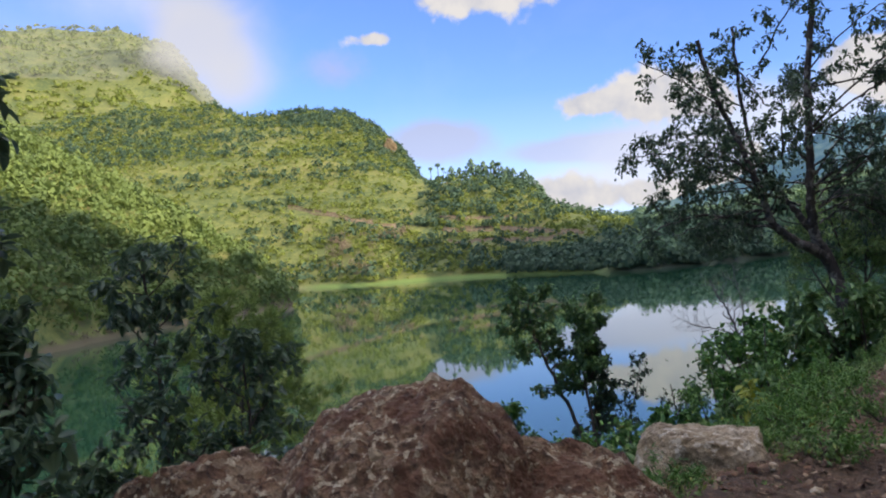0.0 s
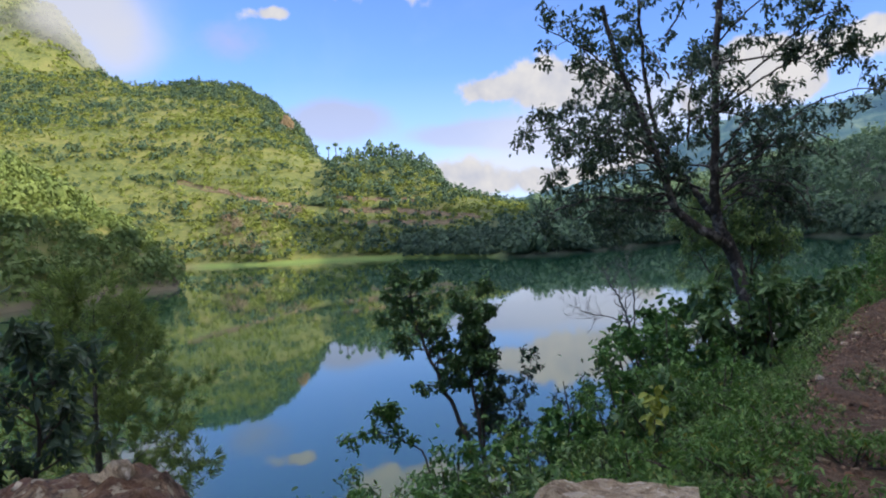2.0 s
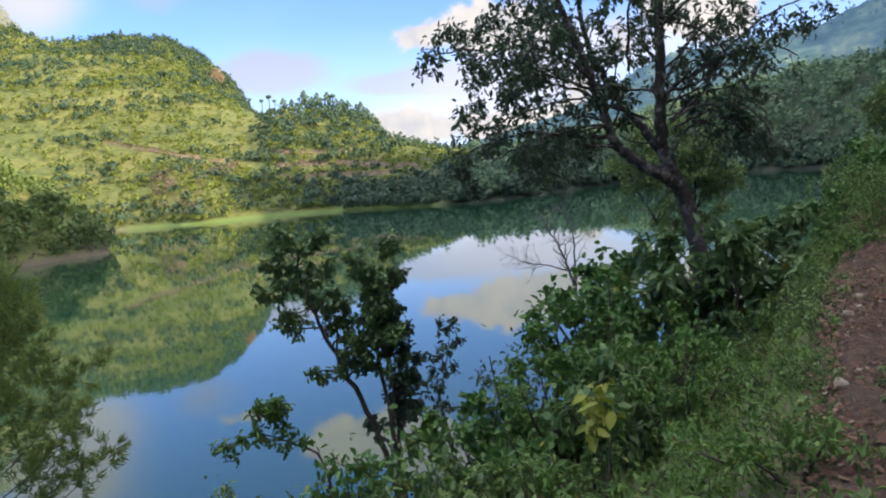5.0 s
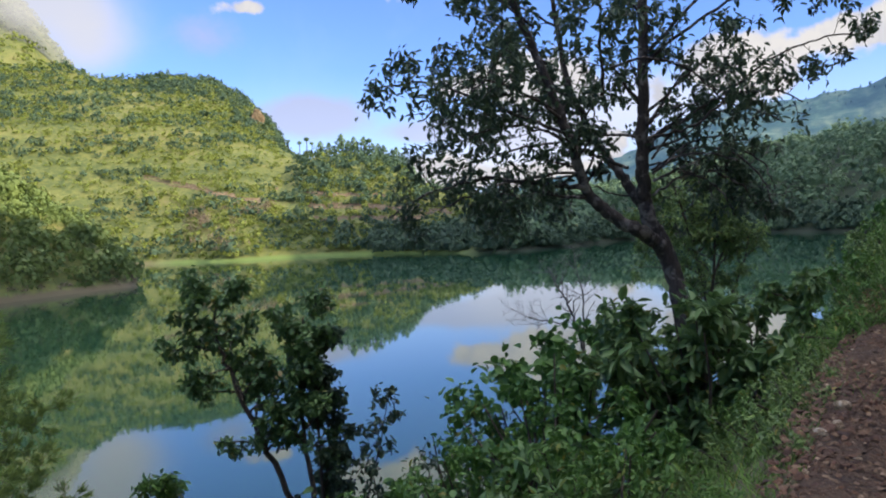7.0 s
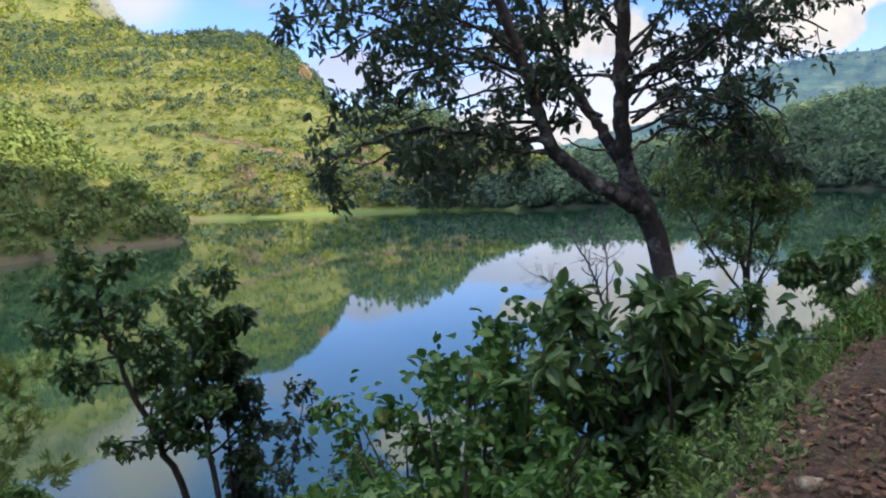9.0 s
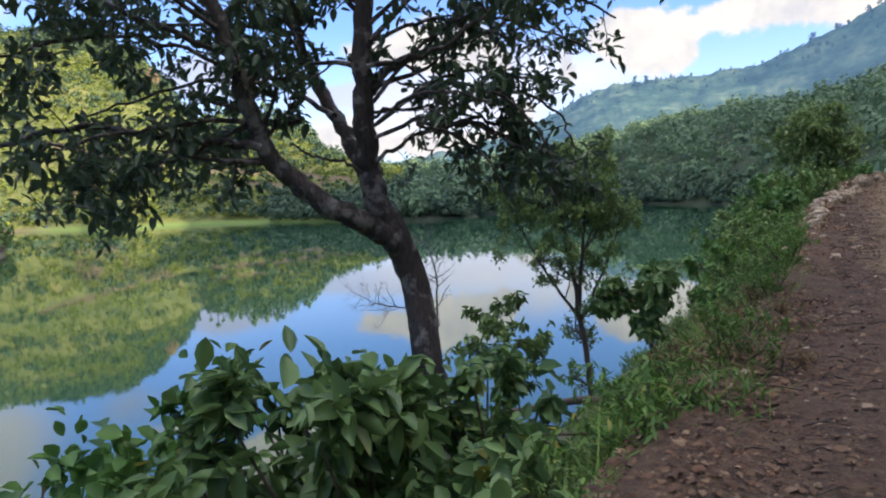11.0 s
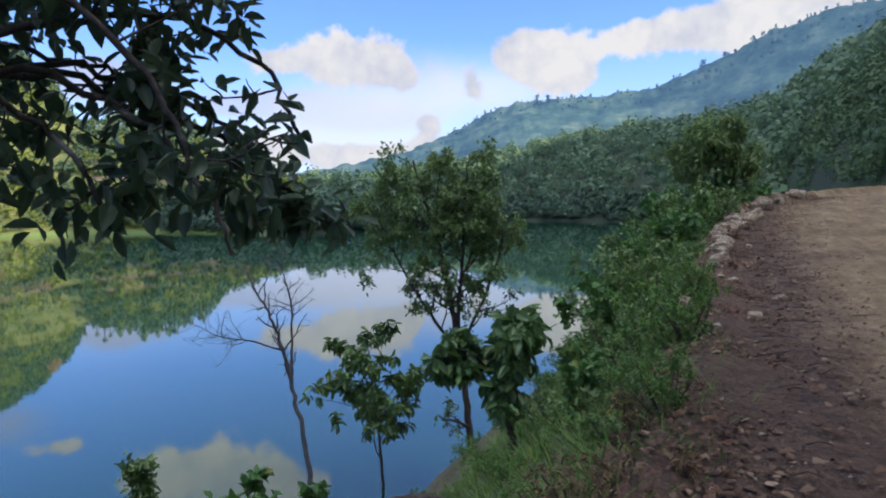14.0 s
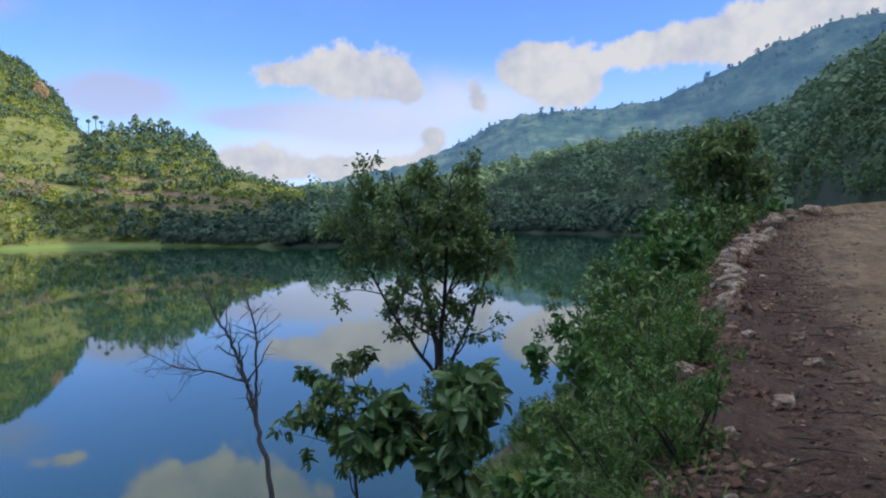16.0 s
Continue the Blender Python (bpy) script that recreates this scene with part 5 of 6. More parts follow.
slim_tree("tall_bank_tree", "tall slender green tree with several upright stems", [
    ([(-8.1, 46.7, zd), (-8.3, 46.6, 1.5), (-8.6, 46.5, 4.0), (-9.0, 46.3, 7.0), (-9.5, 46.0, 9.2), (-9.9, 45.9, 10.7)], 0.15),
    ([(-8.6, 46.5, 3.8), (-8.4, 46.6, 6.5), (-8.2, 46.6, 9.0), (-8.0, 46.7, 10.9)], 0.09),
    ([(-8.6, 46.5, 3.6), (-9.8, 46.0, 5.6), (-10.7, 45.7, 7.4), (-11.2, 45.4, 8.9)], 0.07),
    ([(-8.5, 46.5, 3.6), (-7.6, 46.8, 5.6), (-7.0, 47.0, 7.4), (-6.9, 47.0, 8.8)], 0.07),
    ([(-9.0, 46.3, 6.4), (-9.2, 46.3, 8.6), (-9.0, 46.3, 10.6)], 0.06),
    ([(-9.2, 46.2, 7.2), (-10.0, 45.9, 8.6), (-10.8, 45.7, 10.0)], 0.05),
    ([(-8.4, 46.6, 6.2), (-7.7, 46.8, 8.2), (-7.3, 46.9, 9.8)], 0.05)],
    "mid green leaves", LEAF_TALL, BARK_DARK, 34, lift=0.19, per=8, length=0.19, width=0.55, twig=2.1, count=15, levels=1, start=0.15, jitter=0.1)
ze = rooted(-2.4, 28.9)
slim_tree("bigleaf_tree", "small tree with very large hanging leaves on the bank", [
    ([(-2.4, 28.9, ze), (-2.43, 28.9, 6.25), (-2.52, 28.88, 6.85), (-2.8, 28.8, 7.2), (-3.2, 28.65, 7.4)], 0.055),
    ([(-2.5, 28.88, 6.8), (-2.42, 28.9, 7.2), (-2.2, 28.95, 7.5)], 0.03)],
    "very large dark leaves", LEAF_B, BARK_DARK, 35, lift=0.19, per=4, length=0.24, width=0.52, twig=0.8, count=10, levels=1, start=0.4, droop=0.7, single=300)
zf = rooted(0.5, 43.6)
slim_tree("round_tree", "tall round-crowned green tree at the edge of the track", [
    ([(0.5, 43.6, zf), (0.5, 43.6, 9.2), (0.4, 43.6, 10.2), (0.25, 43.55, 11.3)], 0.09),
    ([(0.5, 43.6, 8.7), (-0.05, 43.5, 9.6), (-0.5, 43.5, 10.7)], 0.05),
    ([(0.5, 43.6, 8.9), (0.95, 43.5, 9.8), (1.15, 43.5, 10.8)], 0.05),
    ([(0.45, 43.6, 9.3), (0.4, 43.2, 10.2), (0.35, 43.0, 11.0)], 0.04)],
    "mid green leaves", LEAF_TALL, BARK_DARK, 36, lift=0.19, per=4, length=0.19, width=0.5, twig=1.45, count=16, levels=1, start=0.3, jitter=0.08)
zg = rooted(-8.3, 8.2)
slim_tree("leafy_sapling", "dark leafy young tree rising beside the rocks", [
    ([(-8.3, 8.2, zg), (-8.35, 8.1, 5.5), (-8.4, 8.0, 8.2), (-8.4, 7.9, 10.1)], 0.06),
    ([(-8.2, 8.3, zg), (-8.0, 8.6, 5.5), (-7.8, 8.9, 7.4), (-7.75, 8.9, 8.9)], 0.05),
    ([(-8.3, 8.2, zg), (-8.6, 7.7, 5.5), (-8.8, 7.4, 7.5)], 0.045)],
    "dark green oval leaves", LEAF_A, BARK_DARK, 37, per=5, length=0.16, width=0.52, twig=1.25, count=22, levels=1, start=0.36, fine=True)
zh = rooted(-3.0, 3.7)
slim_tree("leafy_sapling", "dark leafy young tree hanging over the bank", [
    ([(-3.1, 3.6, zh), (-2.98, 3.82, 8.6), (-2.85, 3.98, 9.8), (-2.75, 4.05, 10.9)], 0.03),
    ([(-3.0, 3.8, 7.6), (-2.82, 3.98, 8.6), (-2.7, 4.1, 9.3)], 0.02)],
    "dark green oval leaves", LEAF_A, BARK_DARK, 39, per=3, length=0.11, width=0.52, twig=0.46, count=13, levels=1, start=0.35, fine=True)

# ---- bushes along the bank ----
shrub("broadleaf_shrub", "dense shrub with broad dark green leaves by the track", -2.4, 18.7, 1.45, 2.65, LEAF_B, 41, 5200, 0.2, 0.52, stems=18, droop=0.12, single=300)
shrub("broadleaf_shrub", "smaller shrub with broad dark green leaves", -1.85, 19.7, 0.7, 1.75, LEAF_B, 44, 900, 0.15, 0.6, stems=6, droop=0.5, fine=True)
shrub("vine_bush", "bush overgrown with light green heart-shaped vine leaves", -4.4, 18.9, 1.5, 3.7, LEAF_VINE, 42, 3600, 0.16, 0.8, stems=12, fine=True)
shrub("vine_bush", "dense light green bush draped with vines", -3.3, 16.9, 1.2, 2.5, LEAF_VINE, 45, 3400, 0.105, 0.7, stems=11, fine=True)
shrub("vine_bush", "bush with bright leaves hanging down the bank", -5.6, 17.3, 1.5, 2.9, LEAF_VINE, 46, 2600, 0.15, 0.75, stems=10, fine=True)
shrub("green_bush", "bright green small-leaved bush on the bank", -3.9, 16.1, 1.0, 2.4, LEAF_C, 47, 2600, 0.095, 0.5, stems=9)
shrub("green_bush", "bright green small-leaved bush on the bank", -2.2, 15.3, 0.9, 1.35, LEAF_C, 48, 1800, 0.09, 0.45, stems=9)
shrub("green_bush", "bright green small-leaved bush on the bank", -2.6, 13.2, 1.0, 1.3, LEAF_C, 50, 1900, 0.09, 0.45, stems=9)
shrub("green_bush", "bright green small-leaved bush on the bank", -4.4, 14.4, 1.2, 1.9, LEAF_D, 51, 1900, 0.12, 0.5, stems=9)
shrub("twiggy_bush", "thin upright twigs with small dark leaves", -5.9, 19.3, 0.8, 4.1, LEAF_A, 49, 700, 0.11, 0.5, stems=6)
shrub("twiggy_bush", "thin upright twigs with small dark leaves", -6.9, 19.0, 0.8, 4.6, LEAF_A, 52, 600, 0.11, 0.5, stems=5)
shrub("vine_bush", "bush with vines trailing down the bank", -7.0, 12.9, 1.7, 3.5, LEAF_VINE, 55, 4600, 0.14, 0.6, stems=15, droop=0.7)
shrub("vine_bush", "tangled leafy bush on the bank", -6.0, 14.0, 1.6, 3.0, LEAF_VINE, 56, 4200, 0.13, 0.6, stems=14, droop=0.6)
shrub("green_bush", "leafy bush with small leaves low on the bank", -7.9, 14.6, 1.5, 3.7, LEAF_D, 57, 3800, 0.12, 0.5, stems=13)
shrub("vine_bush", "tangled leafy bush on the bank", -5.3, 12.5, 1.2, 2.3, LEAF_VINE, 60, 3000, 0.11, 0.6, stems=12)
shrub("shore_bush", "leafy bush at the foot of the pine by the water", -24.3, 20.2, 2.0, 1.5, LEAF_D, 58, 1600, 0.2, 0.5, stems=10, fine=None)
slim_tree("yellow_sapling", "small sapling with large yellow-green leaves", [
    ([(-2.6, 13.6, rooted(-2.6, 13.6)), (-2.58, 13.6, 7.2), (-2.55, 13.62, 7.75)], 0.012)],
    "large yellow-green leaves", LEAF_YELLOW, BARK_DARK, 59, per=2, length=0.15, width=0.65, twig=0.16, count=6, levels=0, start=0.5, single=300)
zp = rooted(-7.7, 16.4)
slim_tree("pale_bush", "bent thin tree with few pale green leaves", [
    ([(-7.7, 16.4, zp), (-7.8, 16.35, 4.4), (-7.9, 16.27, 5.5), (-8.16, 16.08, 5.8), (-8.59, 15.73, 6.05), (-9.1, 15.3, 5.95)], 0.03),
    ([(-8.2, 16.05, 5.8), (-8.4, 15.9, 6.2), (-8.45, 15.85, 6.5)], 0.015)],
    "few pale green leaves", LEAF_C, BARK, 43, per=2, length=0.13, width=0.5, twig=0.4, count=9, start=0.55)
zk = rooted(-6.0, 28.1)
slim_tree("bank_tree", "small bushy tree with broad leaves low on the bank", [
    ([(-6.0, 28.1, zk), (-6.0, 28.1, 4.2), (-5.95, 28.1, 5.6)], 0.04),
    ([(-6.0, 28.1, zk), (-5.7, 28.3, 4.0), (-5.3, 28.5, 5.4)], 0.035),
    ([(-6.0, 28.1, zk), (-6.3, 28.0, 4.0), (-6.6, 27.9, 5.3)], 0.035)],
    "broad mid green leaves", LEAF_VINE, BARK_DARK, 53, per=3, length=0.2, width=0.65, twig=0.7, count=11, start=0.5, fine=True)
zl = rooted(-7.0, 27.0)
slim_tree("bank_tree", "slender leafy sapling low on the bank", [
    ([(-7.0, 27.0, zl), (-7.0, 27.0, 4.5), (-6.95, 27.0, 6.3)], 0.03)],
    "small mid green leaves", LEAF_D, BARK_DARK, 54, per=5, length=0.13, width=0.5, twig=0.45, count=14, start=0.6)
kinds = [
    ("bank_bush", "green leafy bush on the lake bank", 0.8, 1.1, LEAF_C, 1250, 0.095, 0.42),
    ("bank_bush", "green leafy bush on the lake bank", 0.85, 1.25, LEAF_D, 1250, 0.10, 0.5),
    ("bank_bush", "tangled vine-grown bush on the lake bank", 0.8, 1.1, LEAF_VINE, 1000, 0.125, 0.75),
    ("bank_bush", "dark leafy bush on the lake bank", 0.75, 1.2, LEAF_B, 1000, 0.14, 0.5),
    ("fern_clump", "feathery bright green fern clump on the bank", 0.7, 0.45, LEAF_C, 1250, 0.085, 0.3),
    ("low_weed", "low green weeds at the edge of the track", 0.38, 0.34, LEAF_D, 420, 0.06, 0.5),
]
stock = []
for k, (nm, lb, rad, hei, mt, lv, ln, wd) in enumerate(kinds):
    ob = shrub(nm, lb, 0.0, 0.0, rad, hei, mt, 200 + k, lv, ln, wd, "plants on the bank", z=0.0, fine=False if wd > 0.6 else None)
    stock.append([ob, False])


def plant(k, x, y, size, turn, lift=-0.08):
    ob, used = stock[k]
    m = Matrix.Translation((x, y, rooted(x, y, 0) + lift)) @ pose(0, 0, 0, 0, 0, turn) @ Matrix.Scale(size, 4)
    if not used:
        ob.matrix_basis = m
        stock[k][1] = True
        return ob
    c = copy_thing(stock[k][0], Matrix.Identity(4))
    c.matrix_basis = m
    return c


rng = np.random.default_rng(77)
taken = []
for k, (y, d, size) in enumerate([(29.3, 0.9, 0.8), (30.2, 0.7, 0.8), (31.0, 1.3, 1.0), (31.8, 0.8, 0.95), (32.6, 1.2, 1.1), (33.5, 0.8, 1.05), (34.4, 1.3, 1.25), (35.3, 0.8, 1.1), (36.2, 1.3, 1.35), (37.2, 0.8, 1.2), (38.2, 1.3, 1.45),
                                  (39.2, 0.8, 1.3), (40.2, 1.4, 1.6), (41.4, 0.9, 1.4), (42.6, 1.5, 1.7), (43.8, 1.0, 1.5), (45.0, 1.6, 1.7), (46.4, 1.2, 1.5), (36.0, 2.4, 1.3), (39.0, 2.5, 1.5), (42.0, 2.8, 1.6),
                                  (25.4, 0.85, 0.6), (26.3, 1.0, 0.7), (27.1, 0.75, 0.7), (27.9, 1.2, 0.85), (28.6, 0.7, 0.8), (28.4, 1.7, 0.5), (29.8, 1.7, 0.55), (31.2, 1.9, 0.6), (32.8, 2.0, 0.65), (34.4, 2.1, 0.8),
                                  (11.6, 4.6, 1.5), (12.6, 4.0, 1.4), (13.5, 3.6, 1.3), (10.4, 4.0, 1.3), (15.2, 4.4, 1.5)]):
    x = float(edge_x(y)) - d
    taken.append((x, y))
    plant((0, 1, 2, 1, 0)[k % 5], x, y, size * (1.25 if y > 29 and d < 2 else 1.0), 47 * k)
for _ in range(4000):
    y, d = rng.uniform(5.5, 54), 0.1 + 6.8 * rng.uniform(0, 1) ** 1.25
    x = float(edge_x(y)) - d
    gap = 0.45 if d < 1.2 else 0.8 if d < 4 else 1.25
    if y < 8.2 and d < 1.9 and y < 7.6:
        continue
    if any((x - a) ** 2 + (y - b) ** 2 < gap * gap for a, b in taken):
        continue
    if (x + 3.0) ** 2 + (y - 21.1) ** 2 < 0.4 or (x + 2.2) ** 2 + (y - 18.6) ** 2 < 0.9 or (x + 0.8) ** 2 + (y - 7.9) ** 2 < 1.2:
        continue
    taken.append((x, y))
    if d < 0.8:
        k, size = int(rng.choice([5, 5, 4])), rng.uniform(0.7, 1.2)
    elif d < 2.0:
        k, size = int(rng.choice([0, 1, 4, 4, 5])), rng.uniform(0.5, 0.85)
    else:
        k, size = int(rng.choice([0, 0, 1, 2, 3, 4])), rng.uniform(0.75, 1.3)
    if y > 20.5 and k != 5:
        k, size = int(rng.choice([4, 4, 4, 0])), rng.uniform(0.6, 1.0)
        size *= 0.5 if k == 0 else 1.0
    plant(k, x, y, size, rng.uniform(0, 360))
    if len(taken) > 285:
        break

# bright shrubs along the foot of the slope above the bend
for k, (x, y, size) in enumerate([(6.6, 55.5, 1.6), (8.2, 56.5, 1.5), (9.6, 56.0, 1.3), (5.2, 56.5, 1.5), (11.2, 57.0, 1.6), (12.8, 57.5, 1.4), (3.6, 57.0, 1.3)]):
    plant((0, 1)[k % 2], x, y, size, 70 * k)

# weeds on the strip between bank and wheel track
for k in range(24):
    y = rng.uniform(6.8, 13.5)
    plant(int(rng.choice([5, 5, 4])), float(edge_x(y)) + rng.uniform(-0.35, 0.45), y, rng.uniform(0.45, 0.85), rng.uniform(0, 360), -0.02)
for k in range(22):
    y = rng.uniform(20.5, 33)
    plant(int(rng.choice([5, 4, 0])), float(edge_x(y)) + rng.uniform(-0.45, 0.12), y, rng.uniform(0.4, 0.7), rng.uniform(0, 360), -0.02)
for k, (x, y, r, h) in enumerate([(-0.30, 21.7, 0.42, 0.35), (-0.55, 22.4, 0.5, 0.4), (-0.12, 22.7, 0.36, 0.28), (-0.75, 21.3, 0.5, 0.4), (-0.35, 23.4, 0.4, 0.3), (-0.05, 21.0, 0.36, 0.26), (-0.5, 20.6, 0.45, 0.36), (-0.2, 24.2, 0.36, 0.3)]):
    shrub("dry_fern", "dry red-brown fern clump at the edge of the track", x, y, r * 1.05, h * 1.05, LEAF_WILT, 300 + k, 800, 0.06, 0.28, "dry ferns", fine=None)

# ---- rocks ----
heap = [
    boulder("red_boulder", "big rough red-brown boulder streaked with pale stone", (-1.30, 5.16, 8.26), (0.94, 0.84, 1.2), ROCK_RED, 3, 30, 0.13, 6, peak=0.26),
    boulder("side_boulder", "rough pale brown boulder leaning on a bigger one", (-1.86, 4.66, 8.15), (0.95, 0.75, 0.88), ROCK_RED, 6, 70, 0.15, 6, peak=0.3),
    boulder("side_boulder", "low crumbling red-brown rock", (-0.68, 5.58, 8.06), (1.12, 0.76, 0.9), ROCK_RED, 7, 40, 0.13, 6, peak=0.45),
    boulder("side_boulder", "small rounded brown rock on the heap", (-0.80, 5.85, 8.68), (0.11, 0.10, 0.11), ROCK_RED, 14, 10, 0.15, 4),
]
boulder("pale_boulder", "blunt beige limestone block beside the track", (-0.84, 7.98, 7.93), (0.6, 0.46, 0.62), ROCK_PALE, 9, 20, 0.10, 6, flat=0.76)
for px, py, ps in ((-0.5, 7.0, 0.75), (-0.95, 6.9, 0.7), (-0.3, 7.45, 0.55)):
    plant(5, px, py, ps, 60 * px)
first_stone = []
for k in range(7):
    sz = [(1, 0.8, 0.5), (1, 0.7, 0.6), (1, 0.9, 0.45), (0.9, 0.7, 0.7), (1, 0.6, 0.4), (1, 0.8, 0.7), (1, 0.75, 0.55)][k]
    first_stone.append(rock_mesh("stone", sz, 50 + k, 0.34, 2, 0.5 + 0.05 * k))
    first_stone[-1].materials.append(ROCK_PALE if k % 3 else ROCK_RED)


def rubble():
    """Angular fragments stuck in the red soil of the heap."""
    g = np.random.default_rng(66)
    for k in range(150):
        base = heap[int(g.choice([0, 0, 1, 2, 2]))]
        me = base.data
        face = me.polygons[int(g.integers(len(me.polygons)))]
        at, nor = base.matrix_world @ face.center, base.matrix_world.to_3x3() @ face.normal
        if nor.z < 0.15 or at.z < 8.2:
            continue
        r = 0.018 + 0.045 * g.uniform() ** 2
        ob = new("rubble", first_stone[int(g.integers(0, 7))])
        ob.matrix_world = Matrix.Translation(at) @ pose(0, 0, 0, g.uniform(-40, 40), g.uniform(-40, 40), g.uniform(0, 360)) @ Matrix.Scale(r, 4)
        tagged(ob, "broken stone stuck in the red soil of the boulder", "stone", "rubble on the boulder")


rubble()


def stone(x, y, r, k, lift=0.0, label="loose pale stone on the dirt track", group="loose stones"):
    ob = new("stone", first_stone[k])
    on_road = x > float(edge_x(y))
    z = float(road_z(y) + 0.02 + rim_height(y, x - edge_x(y))) if on_road else rooted(x, y, 0)
    ob.matrix_world = Matrix.Translation((x, y, z + lift + 0.15 * r)) @ pose(0, 0, 0, rng.uniform(-15, 15), rng.uniform(-15, 15), rng.uniform(0, 360)) @ Matrix.Scale(r, 4)
    return tagged(ob, label, "stone", group)


for x, y, r in ((0.29, 31.8, 0.24), (0.8, 33.6, 0.12), (0.8, 29.35, 0.13), (0.83, 28.3, 0.1), (-0.1, 27.2, 0.16), (0.05, 30.6, 0.2)):
    stone(x, y, r, int(rng.integers(1, 3)), 0.0, "pale block of stone lining the edge of the track", "stones lining the track")
for k in range(96):
    y = 28.5 + 19 * (k + rng.uniform(0, 1)) / 96
    stone(float(edge_x(y)) + rng.normal(0.16, 0.14), y, 0.07 + 0.19 * rng.uniform() ** 1.5, int(rng.integers(0, 7)), -0.02, "rough pale stone lining the edge of the track", "stones lining the track")
for _ in range(18):
    y = rng.uniform(7.4, 11.0)
    stone(float(edge_x(y)) + rng.uniform(0.0, 0.75), y, rng.uniform(0.035, 0.09), int(rng.integers(0, 7)), 0.0, "pale flat stone trodden into the verge", "loose stones")
for _ in range(18):
    y = rng.uniform(11.8, 17.0)
    stone(float(edge_x(y)) + rng.uniform(-0.15, 0.55), y, rng.uniform(0.03, 0.085), int(rng.integers(0, 7)), 0.0, "broken pinkish stone on the verge of the track", "broken stones")
for _ in range(130):
    y = rng.uniform(6, 46)
    x = float(edge_x(y)) + abs(rng.normal(0, 0.55)) - 0.1 + (rng.uniform(0, 2.5) if rng.uniform() < 0.35 else 0)
    if abs(x - 0.2) < 0.25 and y < 12:
        continue
    stone(x, y, 0.02 + 0.06 * rng.uniform() ** 2.2, int(rng.integers(0, 7)))


def chip_material(name, stops):
    m, n = material(name)
    col = n.ramp(n.add("ShaderNodeNewGeometry").outputs["Random Per Island"], stops)
    grain = n.noise(40.0, 4, 0.6, n.place())
    col = n.mix(n.math("MULTIPLY", grain, 0.6), col, (0.07, 0.045, 0.035))
    finish(n, n.add("ShaderNodeBsdfPrincipled", {"Base Color": col, "Roughness": 0.95, "Normal": bump(n, grain, 0.6, 0.02)}).outputs[0])
    return m


CHIPS = chip_material("stone_chips", [(0.0, (0.04, 0.018, 0.008)), (0.6, (0.13, 0.07, 0.034)), (0.9, (0.24, 0.155, 0.085)), (1.0, (0.38, 0.28, 0.18))])
CLODS = chip_material("red_soil_clods", [(0.0, (0.03, 0.012, 0.005)), (0.6, (0.105, 0.046, 0.02)), (1.0, (0.18, 0.09, 0.042))])


def pebbles():
    n = 3800
    g = np.random.default_rng(61)
    y = g.uniform(5, 48, n)
    x = edge_x(y) - 0.15 + np.abs(g.normal(0, 0.9, n))
    base = np.array([(1, 0, 0), (-1, 0, 0), (0, 1, 0), (0, -1, 0), (0, 0, 0.7), (0, 0, -0.7)], float)
    r = 0.006 + 0.018 * g.uniform(0, 1, n) ** 2.5
    v = base[None] * r[:, None, None] * g.uniform(0.6, 1.2, (n, 6, 1)) + np.stack([x, y, road_z(y) + 0.04], -1)[:, None]
    t = np.array([(0, 2, 4), (2, 1, 4), (1, 3, 4), (3, 0, 4), (2, 0, 5), (1, 2, 5), (3, 1, 5), (0, 3, 5)])
    f = (np.arange(n)[:, None, None] * 6 + t[None]).reshape(-1, 3)
    tagged(put("gravel", mesh_of("gravel", v.reshape(-1, 3), f), CHIPS), "scattered gravel on the dirt track", "gravel", kind="stuff")


pebbles()


def litter(name, label, n, mat, seed, size, spread, flat):
    """Chips, clods and dead leaves lying on the track, as one object."""
    g = np.random.default_rng(seed)
    y = 5 + 43 * g.uniform(0, 1, n) ** 0.9
    x = edge_x(y) - 0.2 + np.abs(g.normal(0, spread, n))
    ang = np.linspace(0, 2 * np.pi, 5, endpoint=False)
    ring = np.stack([np.cos(ang), np.sin(ang), 0 * ang], -1)
    r = size * (0.25 + 1.0 * g.uniform(0, 1, n) ** 3)
    turn = g.uniform(0, 6.3, n)
    rim = ring[None] * r[:, None, None] * g.uniform(0.55, 1.2, (n, 5, 1)) * np.stack([np.ones(n), g.uniform(0.4, 1, n), np.ones(n)], -1)[:, None]
    rim = np.stack([rim[..., 0] * np.cos(turn)[:, None] - rim[..., 1] * np.sin(turn)[:, None], rim[..., 0] * np.sin(turn)[:, None] + rim[..., 1] * np.cos(turn)[:, None],
                    (g.normal(size=(n, 5)) * 0.25 * r[:, None])], -1)
    tip = np.stack([g.normal(size=n) * r * 0.2, g.normal(size=n) * r * 0.2, r * flat * g.uniform(0.5, 1.3, n)], -1)[:, None]
    bump_z = rim_height(y, x - edge_x(y))
    v = np.concatenate([rim, tip], 1) + np.stack([x, y, road_z(y) + 0.025 + bump_z], -1)[:, None]
    t = np.array([(k, (k + 1) % 5, 5) for k in range(5)])
    f = (np.arange(n)[:, None, None] * 6 + t[None]).reshape(-1, 3)
    tagged(put(name, mesh_of(name, v.reshape(-1, 3), f), mat), label, "debris", kind="stuff")


litter("track_litter", "stone chips and crumbs strewn over the dirt track", 22000, CHIPS, 62, 0.036, 0.85, 0.4)
litter("soil_clods", "loose red-brown soil clods along the edge of the track", 12000, CLODS, 63, 0.036, 0.5, 0.6)


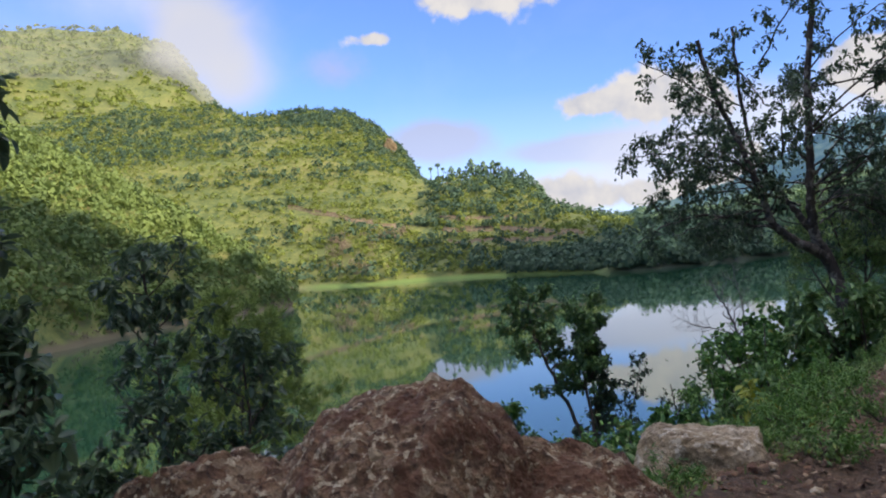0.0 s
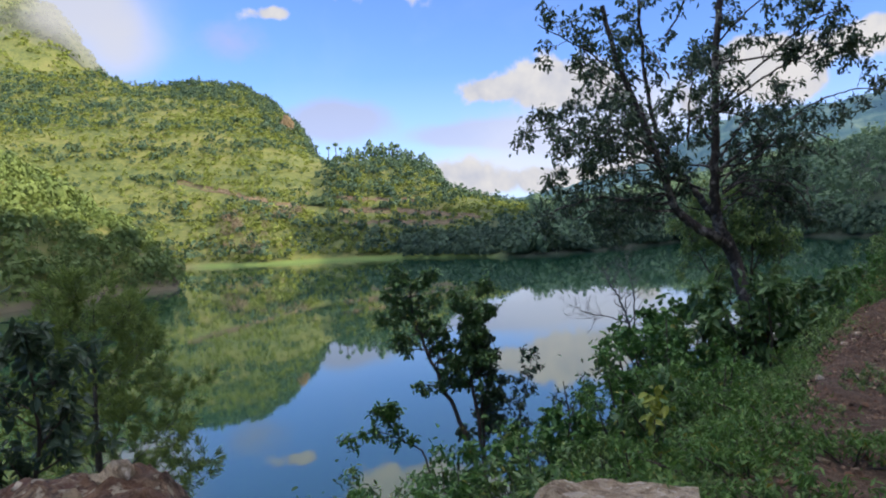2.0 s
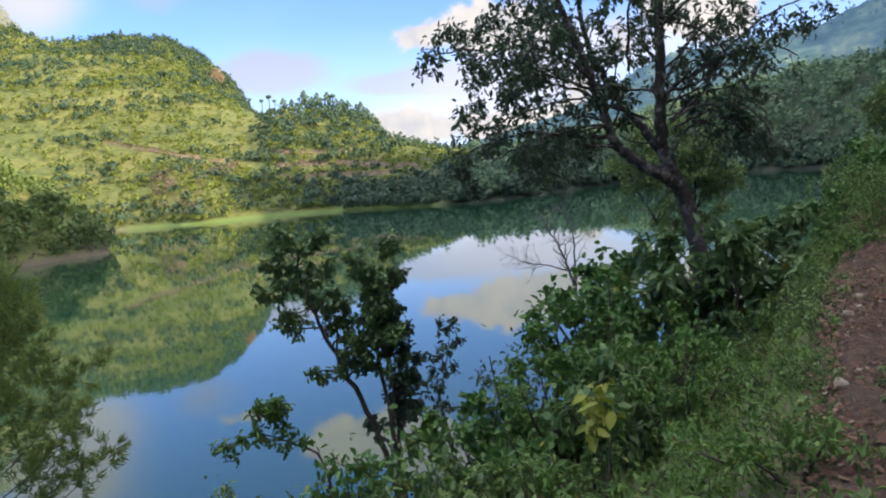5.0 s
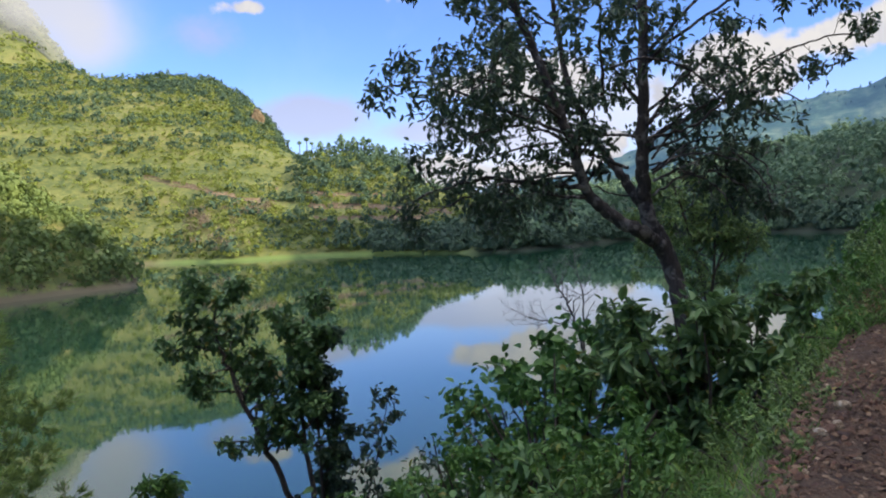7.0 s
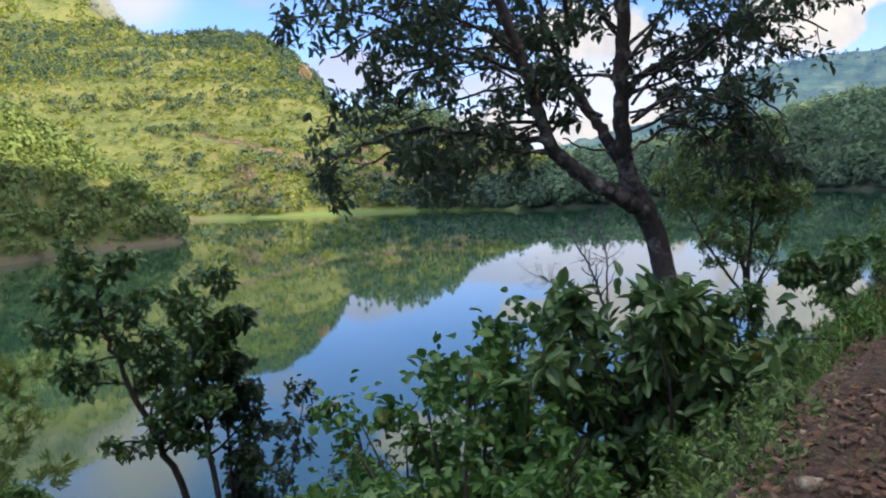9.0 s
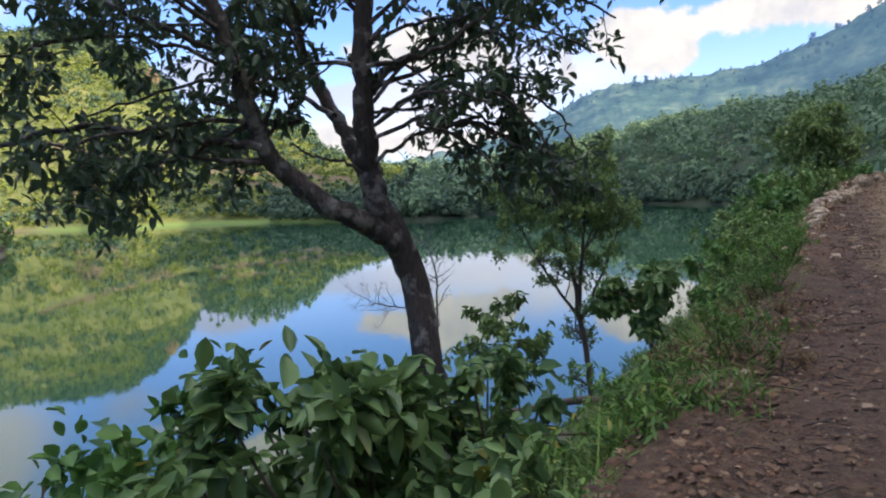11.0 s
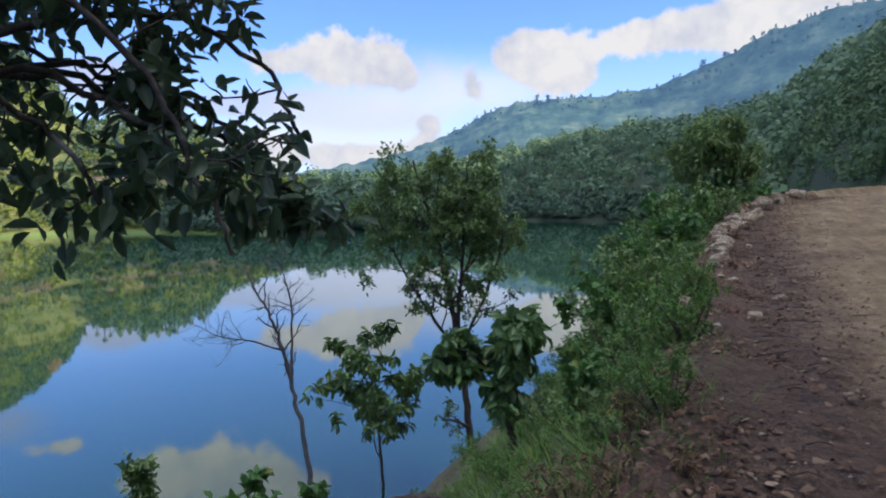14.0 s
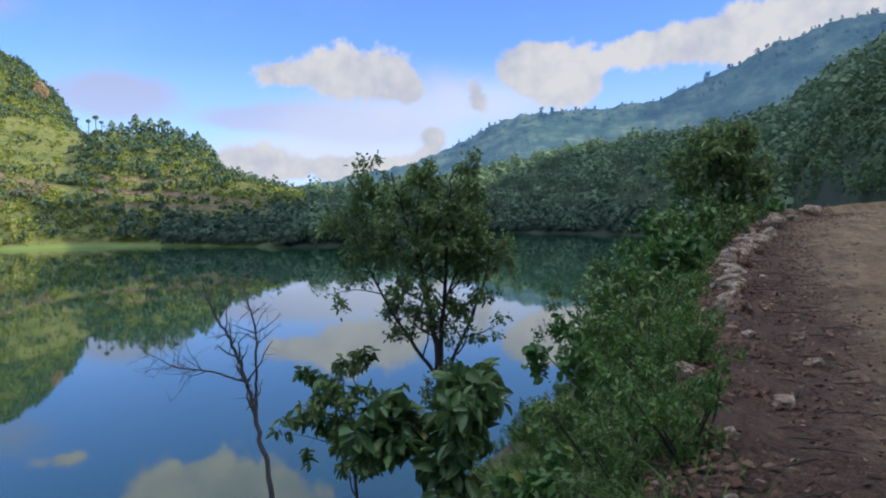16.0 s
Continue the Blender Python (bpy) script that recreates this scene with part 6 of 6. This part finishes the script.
def sticks():
    """Dry twigs and straws lying on the loose verge."""
    g = np.random.default_rng(64)
    lines = []
    for _ in range(420):
        y = g.uniform(15, 40)
        x = float(edge_x(y)) + abs(g.normal(0, 0.7)) - 0.1
        a, L = g.normal(0.2, 0.7), g.uniform(0.06, 0.32)
        z = float(road_z(y)) + 0.05
        p = np.array([x, y, z])
        lines.append((np.array([p, p + [L * 0.5 * math.cos(a), L * 0.5 * math.sin(a), g.uniform(0, 0.03)], p + [L * math.cos(a + 0.2), L * math.sin(a + 0.2), 0]]), np.array([0.006, 0.005, 0.003])))
    tagged(put("dry_twigs", tube_mesh("dry_twigs", lines, 4), BARK_DARK), "dry twigs and straws strewn on the loose verge", "debris", kind="stuff")


sticks()
log = curve_through([(-2.9, 28.6, rooted(-2.9, 28.6, 0.1)), (-3.5, 28.25, 5.62), (-4.3, 28.1, 5.48), (-5.2, 27.93, 5.28)], 8)
tagged(put("fallen_log", tube_mesh("fallen_log", [(log, np.linspace(0.085, 0.06, len(log)))], 9, 0.06, rng), BARK_DARK, smooth=True), "fallen dark tree trunk sticking out from the bank", "log")


def grass(name, label, n, ys, ds, height, seed, mat, power=1.0):
    """Blades in loose tufts along the bank, as one object."""
    g = np.random.default_rng(seed)
    tuft = max(1, n // 18)
    ty, td = g.uniform(ys[0], ys[1], tuft), ds[0] + (ds[1] - ds[0]) * g.uniform(0, 1, tuft) ** power
    k = g.integers(0, tuft, n)
    y = ty[k] + g.normal(0, 0.12, n)
    x = edge_x(y) - td[k] + g.normal(0, 0.10, n)
    z = np.where(x > edge_x(y), road_z(y) + 0.02, land(x, y)) - 0.03
    a = g.uniform(0, 2 * np.pi, n)
    d = np.stack([np.cos(a) * 0.5, np.sin(a) * 0.5, np.ones(n)], -1) + g.normal(size=(n, 3)) * 0.3
    up = np.stack([-np.cos(a), -np.sin(a), np.full(n, 0.4)], -1)
    tall = height * g.uniform(0.45, 1.2, n) * g.uniform(0.6, 1.2, tuft)[k]
    me = blade_mesh(name, np.stack([x, y, z], -1), d, up, tall, 0.008 * g.uniform(0.6, 1.6, n), 0.45, 0.1, "strip")
    tagged(put(name, me, mat), label, "grass", kind="stuff")


grass("verge_grass", "short green grass and weeds along the edge of the track", 5000, (6.5, 50), (-0.05, 1.2), 0.2, 71, GRASS)
grass("bank_grass", "long bright green grass on the bank", 20000, (18.6, 34), (0.25, 4.0), 0.36, 72, GRASS)
grass("verge_grass", "dense weedy grass between the rocks and the track", 4500, (6.2, 18), (-0.2, 1.0), 0.2, 75, GRASS)
grass("bank_grass", "long green grass on the bank below the track", 12000, (6.5, 19), (0.6, 4.0), 0.32, 73, GRASS)
grass("verge_grass", "green grass creeping over the rim of the track", 4200, (19.2, 25.5), (-0.3, 0.6), 0.26, 76, GRASS)
grass("dry_stalks", "dry red-brown stalks at the edge of the track", 1800, (19.5, 25), (0.05, 0.7), 0.22, 74, LEAF_WILT)

# larger blocks heaped on the rim of the track
rng = np.random.default_rng(91)
for x, y, r, k in ((-0.14, 27.8, 0.15, 5), (0.02, 28.25, 0.12, 1), (0.10, 33.6, 0.24, 5), (0.36, 34.3, 0.2, 1), (0.5, 34.9, 0.24, 5), (0.8, 36.7, 0.26, 2),
                   (0.97, 37.9, 0.3, 5), (1.3, 40.0, 0.28, 1), (1.62, 42.0, 0.36, 5), (0.3, 31.3, 0.17, 4), (0.49, 26.9, 0.1, 2), (2.2, 44.2, 0.3, 1), (2.95, 46.4, 0.34, 5)):
    stone(x, y, r, k, 0.02, "pale block of stone heaped on the rim of the track", "stones lining the track")
